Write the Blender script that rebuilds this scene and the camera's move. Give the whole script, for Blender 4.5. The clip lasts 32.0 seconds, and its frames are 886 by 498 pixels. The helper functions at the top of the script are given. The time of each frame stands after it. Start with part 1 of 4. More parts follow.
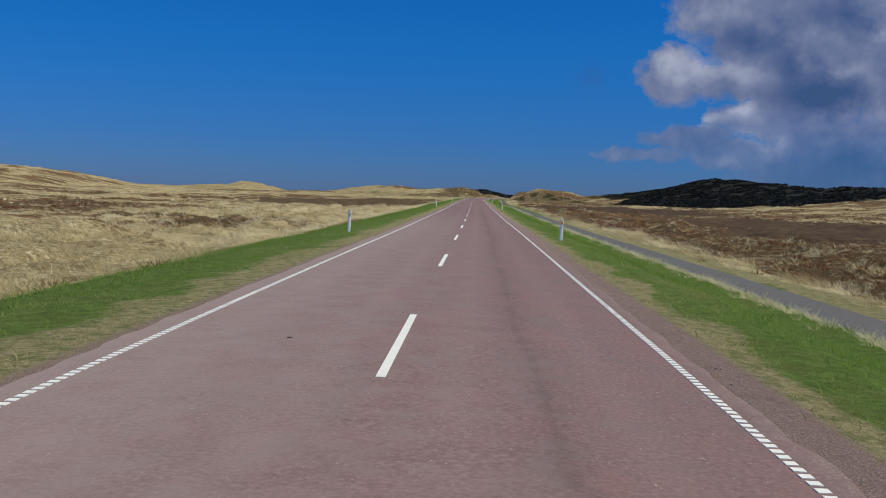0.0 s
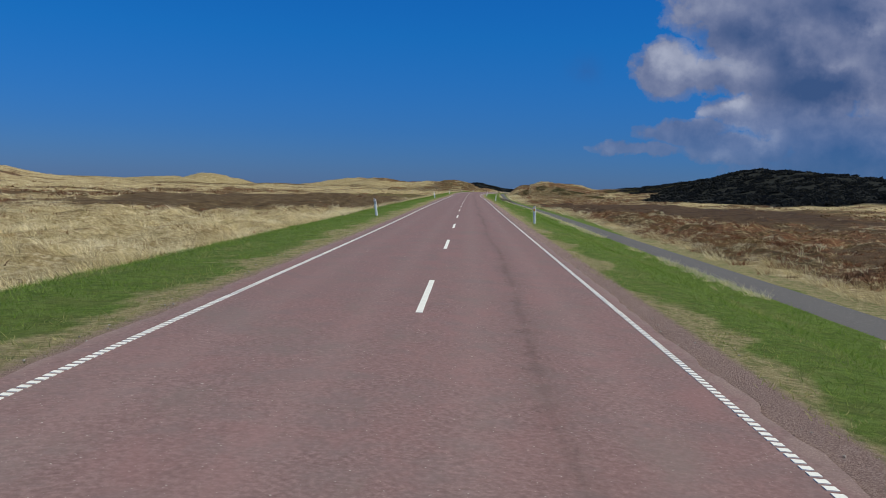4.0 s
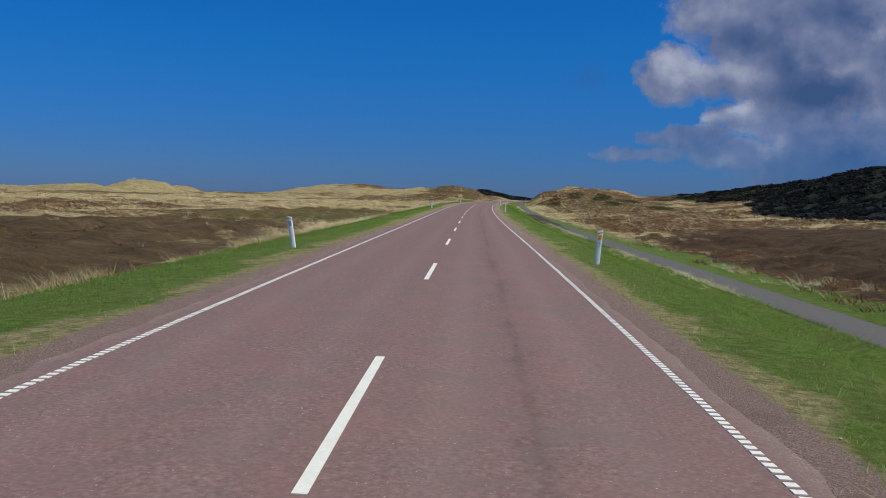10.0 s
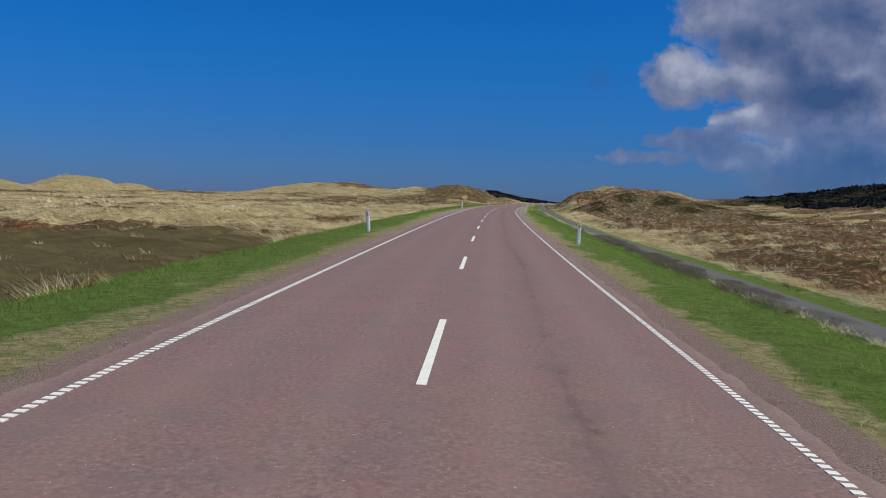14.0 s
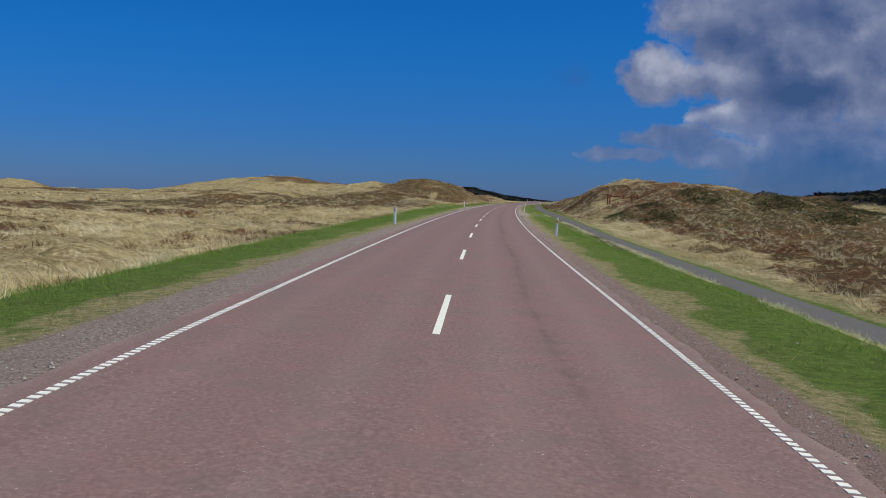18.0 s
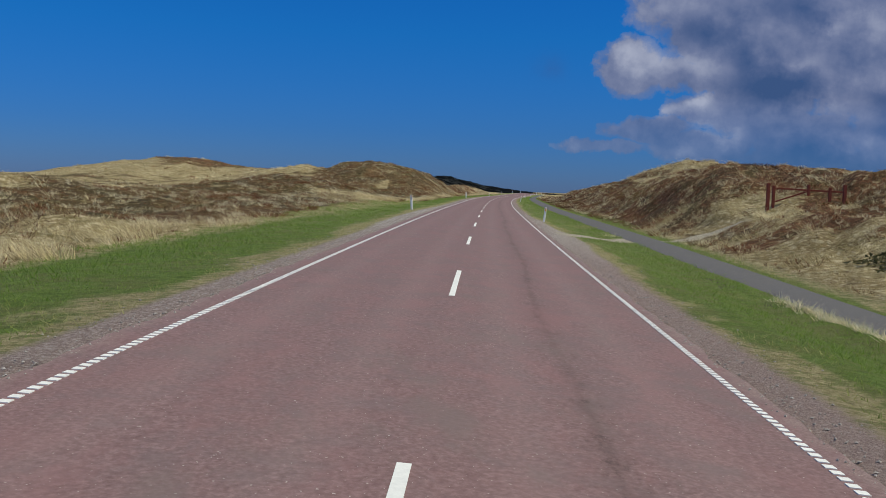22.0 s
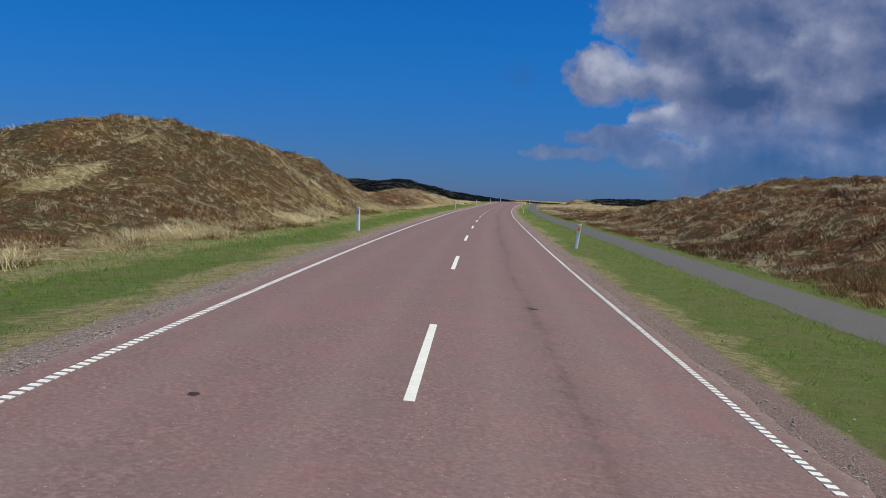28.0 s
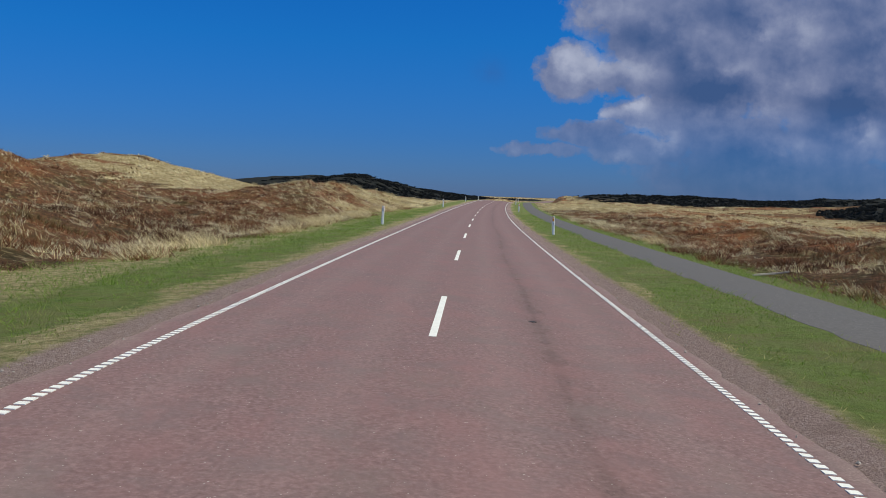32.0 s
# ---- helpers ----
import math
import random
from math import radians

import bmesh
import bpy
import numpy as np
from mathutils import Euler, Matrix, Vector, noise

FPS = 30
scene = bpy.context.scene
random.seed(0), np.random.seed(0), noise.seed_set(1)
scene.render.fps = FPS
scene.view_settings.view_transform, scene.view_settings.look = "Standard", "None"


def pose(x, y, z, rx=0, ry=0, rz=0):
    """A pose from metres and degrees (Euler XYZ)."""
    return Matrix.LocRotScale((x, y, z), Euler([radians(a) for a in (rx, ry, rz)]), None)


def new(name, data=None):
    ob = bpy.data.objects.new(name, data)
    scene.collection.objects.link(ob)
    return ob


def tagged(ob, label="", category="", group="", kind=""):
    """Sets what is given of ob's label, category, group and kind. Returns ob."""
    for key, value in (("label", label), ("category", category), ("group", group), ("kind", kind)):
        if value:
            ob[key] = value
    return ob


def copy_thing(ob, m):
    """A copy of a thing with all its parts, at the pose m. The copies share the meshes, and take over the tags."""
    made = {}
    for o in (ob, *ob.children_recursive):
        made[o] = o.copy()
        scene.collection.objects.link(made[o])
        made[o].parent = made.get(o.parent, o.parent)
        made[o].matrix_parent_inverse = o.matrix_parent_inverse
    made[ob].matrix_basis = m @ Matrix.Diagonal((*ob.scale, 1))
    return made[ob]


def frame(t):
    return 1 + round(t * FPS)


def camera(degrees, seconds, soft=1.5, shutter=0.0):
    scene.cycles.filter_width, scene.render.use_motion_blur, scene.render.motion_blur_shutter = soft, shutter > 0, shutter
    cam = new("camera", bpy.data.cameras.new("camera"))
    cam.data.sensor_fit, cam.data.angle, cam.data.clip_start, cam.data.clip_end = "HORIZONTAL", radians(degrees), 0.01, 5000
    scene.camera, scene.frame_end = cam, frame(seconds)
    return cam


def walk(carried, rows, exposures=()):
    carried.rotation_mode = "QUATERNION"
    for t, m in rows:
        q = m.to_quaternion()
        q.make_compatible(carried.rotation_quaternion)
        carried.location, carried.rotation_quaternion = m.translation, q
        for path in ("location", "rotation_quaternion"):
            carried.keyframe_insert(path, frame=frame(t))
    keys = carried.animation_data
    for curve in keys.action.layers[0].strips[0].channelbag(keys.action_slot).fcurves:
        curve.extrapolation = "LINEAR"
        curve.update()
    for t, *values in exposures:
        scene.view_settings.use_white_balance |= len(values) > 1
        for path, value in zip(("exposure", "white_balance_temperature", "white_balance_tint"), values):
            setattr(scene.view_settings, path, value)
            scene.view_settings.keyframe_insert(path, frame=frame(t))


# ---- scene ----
# ---------------------------------------------------------------- camera
HEADING = [-0.07, 0.09, 0.37, 0.07, 0.08, -0.08, 0.20, 0.17, 0.01, 0.18, 0.70, 1.15, 1.64, 2.42, 3.06, 3.53, 3.73, 4.26, 5.26, 5.64, 6.33, 6.71, 7.29, 7.96, 8.63, 9.30, 9.98, 10.65, 11.33, 12.00, 12.68]
SLOPE = [0.76, 0.45, 0.13, 0.24, 0.36, 0.58, 0.48, 0.43, 0.14, 0.43, 0.59, 0.52, 0.23, 0.22, 0.22, 0.12, -0.09, 0.42, 0.13, -0.01, -0.18, 0.05, 0.39, 0.61, 0.72, 0.20, -0.80, -1.60, -1.60, -1.00, -0.20]
DASH_START = 9.48
TILT = [3.29, -2.29, -0.40, -2.59, -4.94, -5.62, -3.72, -6.22, -5.13, -4.62]
PATH = [
    (0.0, 0.92, -0.00, 1.91, 86.79, -1.95, 1.91),
    (0.5, 0.94, 10.52, 1.95, 86.99, -2.01, 2.11),
    (1.0, 0.97, 21.05, 1.98, 87.14, -2.06, 2.47),
    (1.5, 0.99, 31.75, 2.00, 87.27, -2.00, 2.67),
    (2.0, 1.03, 42.46, 2.02, 87.18, -1.93, 2.82),
    (2.5, 0.99, 53.21, 2.04, 87.16, -1.98, 2.31),
    (3.0, 0.93, 63.96, 2.06, 86.98, -2.03, 1.97),
    (3.5, 0.97, 74.68, 2.08, 86.68, -1.99, 1.76),
    (5.5, 1.09, 117.55, 2.22, 86.08, -1.80, 1.13),
    (6.0, 1.12, 128.27, 2.26, 86.47, -1.75, 1.07),
    (6.5, 1.16, 138.64, 2.31, 86.77, -1.86, 1.31),
    (7.0, 1.20, 149.01, 2.37, 86.91, -1.96, 1.74),
    (7.5, 1.28, 159.78, 2.43, 87.03, -1.99, 1.92),
    (8.0, 1.37, 170.55, 2.49, 86.98, -2.03, 2.13),
    (8.5, 1.46, 181.34, 2.54, 86.96, -1.88, 2.15),
    (9.0, 1.57, 192.13, 2.59, 86.94, -1.73, 2.02),
    (9.5, 1.55, 202.94, 2.64, 86.91, -1.60, 1.91),
    (10.0, 1.53, 213.74, 2.69, 86.89, -1.47, 1.85),
    (10.5, 1.46, 224.55, 2.74, 86.84, -1.31, 1.89),
    (11.0, 1.38, 235.36, 2.78, 86.77, -1.15, 1.56),
    (11.5, 1.36, 246.17, 2.82, 86.58, -1.19, 1.50),
    (12.0, 1.32, 256.97, 2.84, 86.65, -1.23, 1.45),
    (12.5, 1.30, 267.74, 2.86, 86.78, -1.27, 1.72),
    (13.0, 1.29, 278.51, 2.88, 86.91, -1.31, 1.98),
    (13.5, 1.23, 289.35, 2.92, 86.99, -1.56, 2.28),
    (14.0, 1.19, 300.18, 2.96, 86.97, -1.80, 2.26),
    (14.5, 1.23, 311.05, 3.00, 86.87, -1.77, 1.80),
    (16.5, 1.68, 354.52, 3.24, 86.96, -1.65, 0.71),
    (17.0, 1.86, 365.39, 3.30, 86.98, -1.62, 0.83),
    (17.5, 2.05, 376.12, 3.36, 86.97, -1.61, 0.82),
    (18.0, 2.26, 386.86, 3.41, 86.85, -1.61, 0.90),
    (18.5, 2.50, 397.71, 3.46, 86.83, -1.63, 0.63),
    (19.0, 2.75, 408.56, 3.49, 86.75, -1.65, 0.58),
    (19.5, 3.15, 419.40, 3.52, 86.77, -1.75, 0.49),
    (20.0, 3.59, 430.24, 3.54, 86.78, -1.84, 0.51),
    (20.5, 3.93, 441.03, 3.57, 86.58, -1.86, -0.10),
    (21.0, 4.32, 451.83, 3.59, 86.36, -1.89, -0.45),
    (21.5, 4.71, 462.46, 3.61, 86.38, -1.95, -0.62),
    (22.0, 5.12, 473.10, 3.64, 86.29, -2.01, -0.53),
    (22.5, 5.62, 483.91, 3.66, 86.22, -1.87, -1.14),
    (23.0, 6.16, 494.73, 3.68, 86.25, -1.72, -1.65),
    (23.5, 6.77, 505.36, 3.70, 86.66, -1.67, -1.58),
    (24.0, 7.41, 516.00, 3.72, 86.54, -1.62, -1.57),
    (24.5, 8.05, 526.56, 3.74, 86.74, -1.71, -1.99),
    (26.5, 10.72, 568.79, 3.75, 86.39, -2.06, -2.17),
    (27.0, 11.42, 579.35, 3.75, 86.47, -2.15, -2.39),
    (27.5, 12.20, 590.06, 3.76, 86.61, -2.26, -2.33),
    (28.0, 13.00, 600.77, 3.79, 86.76, -2.38, -2.43),
    (28.5, 13.80, 611.47, 3.83, 86.71, -2.18, -2.45),
    (29.0, 14.65, 622.17, 3.87, 86.25, -1.99, -2.88),
    (29.5, 15.49, 632.84, 3.89, 85.85, -1.84, -3.28),
    (30.0, 16.39, 643.51, 3.91, 85.82, -1.69, -3.41),
    (30.5, 17.36, 654.16, 3.92, 85.94, -1.50, -3.62),
    (31.0, 18.35, 664.80, 3.93, 86.34, -1.30, -3.61),
    (31.5, 19.46, 675.59, 3.94, 86.57, -1.47, -3.88),
    (32.0, 20.59, 686.37, 3.93, 86.65, -1.63, -4.09),
]
cam = camera(50.8, 32.0, soft=0.9, shutter=0.0)
walk(cam, [(t, pose(x, y, z, rx, ry, rz)) for t, x, y, z, rx, ry, rz in PATH],
     [(0.0, 0.0), (24.0, 0.0), (27.0, 0.07), (29.0, 0.10), (32.0, 0.12)])

# ---------------------------------------------------------------- world, sun
SUN_AZ, SUN_EL = 106.0, 56.0          # clockwise from the road's first heading
SKY = 0.122


def math_node(tree, op, a, b=None, clamp=False):
    n = tree.nodes.new("ShaderNodeMath")
    n.operation, n.use_clamp = op, clamp
    for i, v in enumerate((a, b)):
        if v is None:
            continue
        if hasattr(v, "links"):
            tree.links.new(v, n.inputs[i])
        else:
            n.inputs[i].default_value = v
    return n.outputs[0]


def mix_col(tree, fac, a, b, blend="MIX"):
    n = tree.nodes.new("ShaderNodeMix")
    n.data_type, n.blend_type = "RGBA", blend
    for sock, v in ((n.inputs[0], fac), (n.inputs[6], a), (n.inputs[7], b)):
        if hasattr(v, "links"):
            tree.links.new(v, sock)
        elif isinstance(v, (int, float)):
            sock.default_value = v
        else:
            sock.default_value = (*v, 1) if len(v) == 3 else v
    return n.outputs[2]


def noise_tex(tree, vec, scale, detail=4.0, rough=0.55, distort=0.0):
    n = tree.nodes.new("ShaderNodeTexNoise")
    n.inputs["Scale"].default_value = scale
    n.inputs["Detail"].default_value = detail
    n.inputs["Roughness"].default_value = rough
    n.inputs["Distortion"].default_value = distort
    if vec is not None:
        tree.links.new(vec, n.inputs["Vector"])
    return n.outputs["Fac"]


def ramp(tree, fac, stops, interp="LINEAR"):
    n = tree.nodes.new("ShaderNodeValToRGB")
    n.color_ramp.interpolation = interp
    els = n.color_ramp.elements
    while len(els) < len(stops):
        els.new(0.5)
    for e, (pos, col) in zip(els, stops):
        e.position = pos
        e.color = (*col, 1) if not isinstance(col, (int, float)) else (col, col, col, 1)
    tree.links.new(fac, n.inputs[0])
    return n.outputs[0]


def mapped(tree, vec, scale=(1, 1, 1), loc=(0, 0, 0)):
    n = tree.nodes.new("ShaderNodeMapping")
    n.inputs["Scale"].default_value = scale
    n.inputs["Location"].default_value = loc
    tree.links.new(vec, n.inputs["Vector"])
    return n.outputs[0]


world = bpy.data.worlds.new("sky")
scene.world = world
world.use_nodes = True
wt = world.node_tree
wt.nodes.clear()
sky = wt.nodes.new("ShaderNodeTexSky")
sky.sky_type, sky.sun_disc = "NISHITA", False
sky.sun_elevation, sky.sun_rotation = radians(SUN_EL), radians(SUN_AZ)
sky.altitude, sky.air_density, sky.dust_density, sky.ozone_density = 0, 1.0, 0.2, 3.0
coord = wt.nodes.new("ShaderNodeTexCoord")
sep = wt.nodes.new("ShaderNodeSeparateXYZ")
wt.links.new(coord.outputs["Generated"], sep.inputs[0])
DX, DY, DZ = sep.outputs
# clean, deep blue maritime air: the whitish glow low over the horizon is mostly gone
low = ramp(wt, math_node(wt, "MAXIMUM", DZ, 0.0), [(0.0, (0.108, 0.205, 0.53)), (0.06, (0.070, 0.228, 0.585)), (0.16, (0.033, 0.296, 0.675)),
                                                  (0.26, (0.021, 0.305, 0.735)), (0.5, (0.6, 0.75, 0.95)), (1.0, (1.25, 1.15, 1.05))])
blue = mix_col(wt, 1.0, sky.outputs[0], low, "MULTIPLY")
# cumulus bank ahead to the right: soft puffs on the plane one unit ahead, edges broken by noise
ahead = math_node(wt, "MAXIMUM", DY, 0.02)
U = math_node(wt, "DIVIDE", DX, ahead)
W = math_node(wt, "DIVIDE", DZ, ahead)
comb = wt.nodes.new("ShaderNodeCombineXYZ")
wt.links.new(U, comb.inputs[0])
wt.links.new(W, comb.inputs[1])
plane = comb.outputs[0]
SKY_W = W
for warp, amount in ((12.0, 0.045), (34.0, 0.026)):
    U = math_node(wt, "ADD", U, math_node(wt, "MULTIPLY", math_node(wt, "SUBTRACT", noise_tex(wt, plane, warp, 5.0, 0.6), 0.5), amount))
    W = math_node(wt, "ADD", W, math_node(wt, "MULTIPLY", math_node(wt, "SUBTRACT", noise_tex(wt, mapped(wt, plane, (1, 1, 1), (5.3, 1.7, 0)), warp, 5.0, 0.6), 0.5), amount * 0.8))
PUFFS = [(0.291, 0.214, 0.099, 0.58), (0.291, 0.165, 0.063, 0.55), (0.332, 0.130, 0.054, 0.67), (0.356, 0.106, 0.057, 0.51), (0.368, 0.186, 0.102, 0.76), (0.452, 0.152, 0.108, 0.94), (0.584, 0.169, 0.156, 1.08), (0.416, 0.310, 0.234, 0.44), (0.207, 0.137, 0.036, 0.90), (0.246, 0.132, 0.036, 0.60), (0.285, 0.127, 0.033, 0.64), (0.309, 0.112, 0.022, 0.72), (0.291, 0.089, 0.048, 0.44), (0.356, 0.079, 0.066, 0.41), (0.231, 0.071, 0.054, 0.29), (0.177, 0.052, 0.051, 0.15), (0.285, 0.055, 0.072, 0.23), (0.404, 0.065, 0.090, 0.40), (0.500, 0.075, 0.090, 0.60), (0.450, 0.020, 0.170, 0.36)]
# soft lit crowns and dim hollows within the bank: u, w, half widths, tone
CROWNS = [(0.209, 0.149, 0.027, 0.021, 0.55), (0.243, 0.141, 0.029, 0.013, 0.30), (0.285, 0.137, 0.023, 0.012, 0.25), (0.283, 0.098, 0.015, 0.008, 0.50), (0.252, 0.091, 0.029, 0.008, 0.25), (0.285, 0.072, 0.015, 0.008, 0.35), (0.318, 0.064, 0.016, 0.010, 0.35), (0.272, 0.049, 0.018, 0.007, 0.25), (0.193, 0.052, 0.062, 0.008, 0.15), (0.418, 0.185, 0.016, 0.012, 0.35), (0.468, 0.190, 0.035, 0.019, 0.30), (0.391, 0.144, 0.024, 0.012, 0.30), (0.471, 0.132, 0.029, 0.013, 0.25), (0.407, 0.097, 0.058, 0.015, 0.20), (0.544, 0.079, 0.012, 0.019, 0.35), (0.460, 0.063, 0.033, 0.012, 0.20), (0.231, 0.199, 0.046, 0.019, 0.30), (0.346, 0.169, 0.046, 0.023, 0.10)]
HOLLOWS = [(0.355, 0.120, 0.046, 0.023, -0.50), (0.278, 0.170, 0.050, 0.021, -0.25), (0.509, 0.110, 0.042, 0.023, -0.45), (0.517, 0.171, 0.031, 0.019, -0.25), (0.402, 0.047, 0.046, 0.019, -0.35), (0.482, 0.074, 0.023, 0.012, -0.20), (0.325, 0.147, 0.017, 0.015, -0.20), (0.381, 0.205, 0.023, 0.015, -0.20), (0.430, 0.012, 0.160, 0.034, -0.34)]


def soft_sum(spots):
    total = None
    for u, w, ru, rw, k in spots:
        du = math_node(wt, "DIVIDE", math_node(wt, "SUBTRACT", U, u), ru)
        dw = math_node(wt, "DIVIDE", math_node(wt, "SUBTRACT", W, w), rw)
        d2 = math_node(wt, "ADD", math_node(wt, "MULTIPLY", du, du), math_node(wt, "MULTIPLY", dw, dw))
        f = math_node(wt, "MULTIPLY", math_node(wt, "EXPONENT", math_node(wt, "MULTIPLY", d2, -1.0)), k)
        total = f if total is None else math_node(wt, "ADD", total, f)
    return total


def puff_field(puffs):
    total = None
    for u, w, r, q in puffs:
        du = math_node(wt, "DIVIDE", math_node(wt, "SUBTRACT", U, u), r)
        dw = math_node(wt, "DIVIDE", math_node(wt, "SUBTRACT", W, w), r * q)
        d2 = math_node(wt, "ADD", math_node(wt, "MULTIPLY", du, du), math_node(wt, "MULTIPLY", dw, dw))
        f = math_node(wt, "SUBTRACT", 1.0, d2)
        total = f if total is None else math_node(wt, "MAXIMUM", total, f)
    return total


puffy = noise_tex(wt, plane, 17.0, 6.0, 0.54)
fine = noise_tex(wt, plane, 48.0, 5.0, 0.6)
frill = math_node(wt, "ADD", math_node(wt, "MULTIPLY", math_node(wt, "SUBTRACT", puffy, 0.5), 1.5), math_node(wt, "MULTIPLY", math_node(wt, "SUBTRACT", fine, 0.5), 0.9))
dens = math_node(wt, "ADD", puff_field(PUFFS), frill)
mask = ramp(wt, math_node(wt, "ADD", math_node(wt, "MULTIPLY", dens, 0.5), 0.5), [(0.40, 0.0), (0.55, 0.52), (0.74, 1.0)], "EASE")
# light and shade within the bank: relief towards the sun, brighter crowns
shift = mapped(wt, plane, (1, 1, 1), (-0.006, -0.010, 0))
lit = math_node(wt, "SUBTRACT", puffy, noise_tex(wt, shift, 17.0, 6.0, 0.54))
big = noise_tex(wt, mapped(wt, plane, (1, 1.5, 1), (3.1, 0, 0)), 9.0, 4.0, 0.55)
tone = math_node(wt, "ADD", math_node(wt, "MULTIPLY", lit, 0.75), math_node(wt, "MULTIPLY", big, 0.42))
tone = math_node(wt, "ADD", tone, math_node(wt, "MULTIPLY", math_node(wt, "SUBTRACT", fine, 0.5), 0.22))
tone = math_node(wt, "ADD", math_node(wt, "ADD", tone, 0.14), math_node(wt, "MULTIPLY", math_node(wt, "ADD", soft_sum(CROWNS), soft_sum(HOLLOWS)), 0.85))
cloud = ramp(wt, tone, [(0.02, (0.044, 0.086, 0.205)), (0.24, (0.092, 0.130, 0.255)), (0.44, (0.165, 0.198, 0.325)), (0.85, (0.39, 0.42, 0.53))])
sea_haze = math_node(wt, "MULTIPLY", mask, ramp(wt, SKY_W, [(0.0, 0.35), (0.05, 0.58), (0.11, 0.95)]))
wisp = math_node(wt, "MULTIPLY", soft_sum([(0.118, 0.133, 0.016, 0.012, 0.45)]), ramp(wt, puffy, [(0.35, 0.3), (0.6, 1.0)]))
blue = mix_col(wt, wisp, blue, (0.34, 0.80, 2.3))
bg_sky, bg_cloud, add = wt.nodes.new("ShaderNodeBackground"), wt.nodes.new("ShaderNodeBackground"), wt.nodes.new("ShaderNodeMixShader")
bg_sky.inputs[1].default_value = SKY
bg_cloud.inputs[1].default_value = 1.0
wt.links.new(blue, bg_sky.inputs[0])
wt.links.new(cloud, bg_cloud.inputs[0])
wt.links.new(sea_haze, add.inputs[0])
wt.links.new(bg_sky.outputs[0], add.inputs[1])
wt.links.new(bg_cloud.outputs[0], add.inputs[2])
wout = wt.nodes.new("ShaderNodeOutputWorld")
wt.links.new(add.outputs[0], wout.inputs[0])

sun = new("sun", bpy.data.lights.new("sun", "SUN"))
sun.data.energy, sun.data.angle, sun.data.color = 3.42, radians(0.53), (1.0, 0.93, 0.69)
a, e = radians(SUN_AZ), radians(SUN_EL)
sun_dir = Vector((math.sin(a) * math.cos(e), math.cos(a) * math.cos(e), math.sin(e)))
sun.rotation_euler = sun_dir.to_track_quat("Z", "Y").to_euler()

# ---------------------------------------------------------------- the road's line
STEP = 5.0
RS = np.arange(-200.0, 2601.0, STEP)
KNOTS = np.arange(-40, 1101, 38.0)
_th = np.radians(np.interp(RS, KNOTS, HEADING))
_gr = np.interp(RS, KNOTS, SLOPE) / 100
_gr[RS > 1110] = 0.0
cum = lambda f: np.concatenate([[0.0], np.cumsum((f[1:] + f[:-1]) / 2 * STEP)])
RX, RY, RZ = cum(np.sin(_th)), cum(np.cos(_th)), cum(_gr)
_i0 = int(np.searchsorted(RS, 0.0))
RX, RY, RZ = RX - RX[_i0], RY - RY[_i0], RZ - RZ[_i0]


def road_z(s):
    return np.interp(s, RS, RZ)


def place(s, lat):
    """x, y of a point s metres along the road and lat metres to its right."""
    s, lat = np.asarray(s, float), np.asarray(lat, float)
    t = np.interp(s, RS, _th)
    near = np.clip(lat, -40, 40)
    rest = lat - near
    return (np.interp(s, RS, RX) + near * np.cos(t) + rest * 0.9976, np.interp(s, RS, RY) - near * np.sin(t) - rest * 0.07)


TILT_S = np.arange(-40, 1101, 120.0)


def deck(s, lat):
    """Height of the carriageway over its centre line: a low crown, banked to the right in the bend."""
    lat = np.asarray(lat, float)
    crown = np.where(lat < 0, -0.053, -0.075) * np.clip(np.abs(lat) / 3.3, 0, 1.3)
    return lat * np.interp(s, TILT_S, TILT) / 100 + crown


def vnoise(x, y, seed=0):
    """Smooth value noise, 0 to 1."""
    xi, yi = np.floor(x), np.floor(y)
    fx, fy = x - xi, y - yi
    fx, fy = fx * fx * (3 - 2 * fx), fy * fy * (3 - 2 * fy)
    def h(i, j):
        v = np.sin(i * 127.1 + j * 311.7 + seed * 74.7) * 43758.5453
        return v - np.floor(v)
    return (h(xi, yi) * (1 - fx) + h(xi + 1, yi) * fx) * (1 - fy) + (h(xi, yi + 1) * (1 - fx) + h(xi + 1, yi + 1) * fx) * fy


def fbm(x, y, octaves=4, seed=0):
    total, amp, norm = 0.0, 1.0, 0.0
    for o in range(octaves):
        total = total + amp * vnoise(x * 2 ** o, y * 2 ** o, seed + o)
        norm += amp
        amp *= 0.5
    return total / norm


def sstep(a, b, x):
    t = np.clip((x - a) / (b - a), 0, 1)
    return t * t * (3 - 2 * t)


# depth of the fields under the road, and the cycle path's inner edge and depth, along the road
FIELD_S = [-100, 0, 150, 300, 420, 470, 520, 560, 620, 700, 1100]
LEFT_DROP = [0.9, 0.9, 1.0, 1.0, 0.8, 0.5, 0.3, 0.2, 0.2, 0.2, 0.3]
RIGHT_DROP = [1.15, 1.15, 1.25, 1.5, 1.7, 1.5, 0.65, 0.35, 0.25, 0.15, 0.15]
PATH_IN = [9.9, 9.9, 10.0, 10.4, 11.0, 10.4, 8.6, 7.85, 7.35, 6.5, 6.5]
PATH_W = 1.95
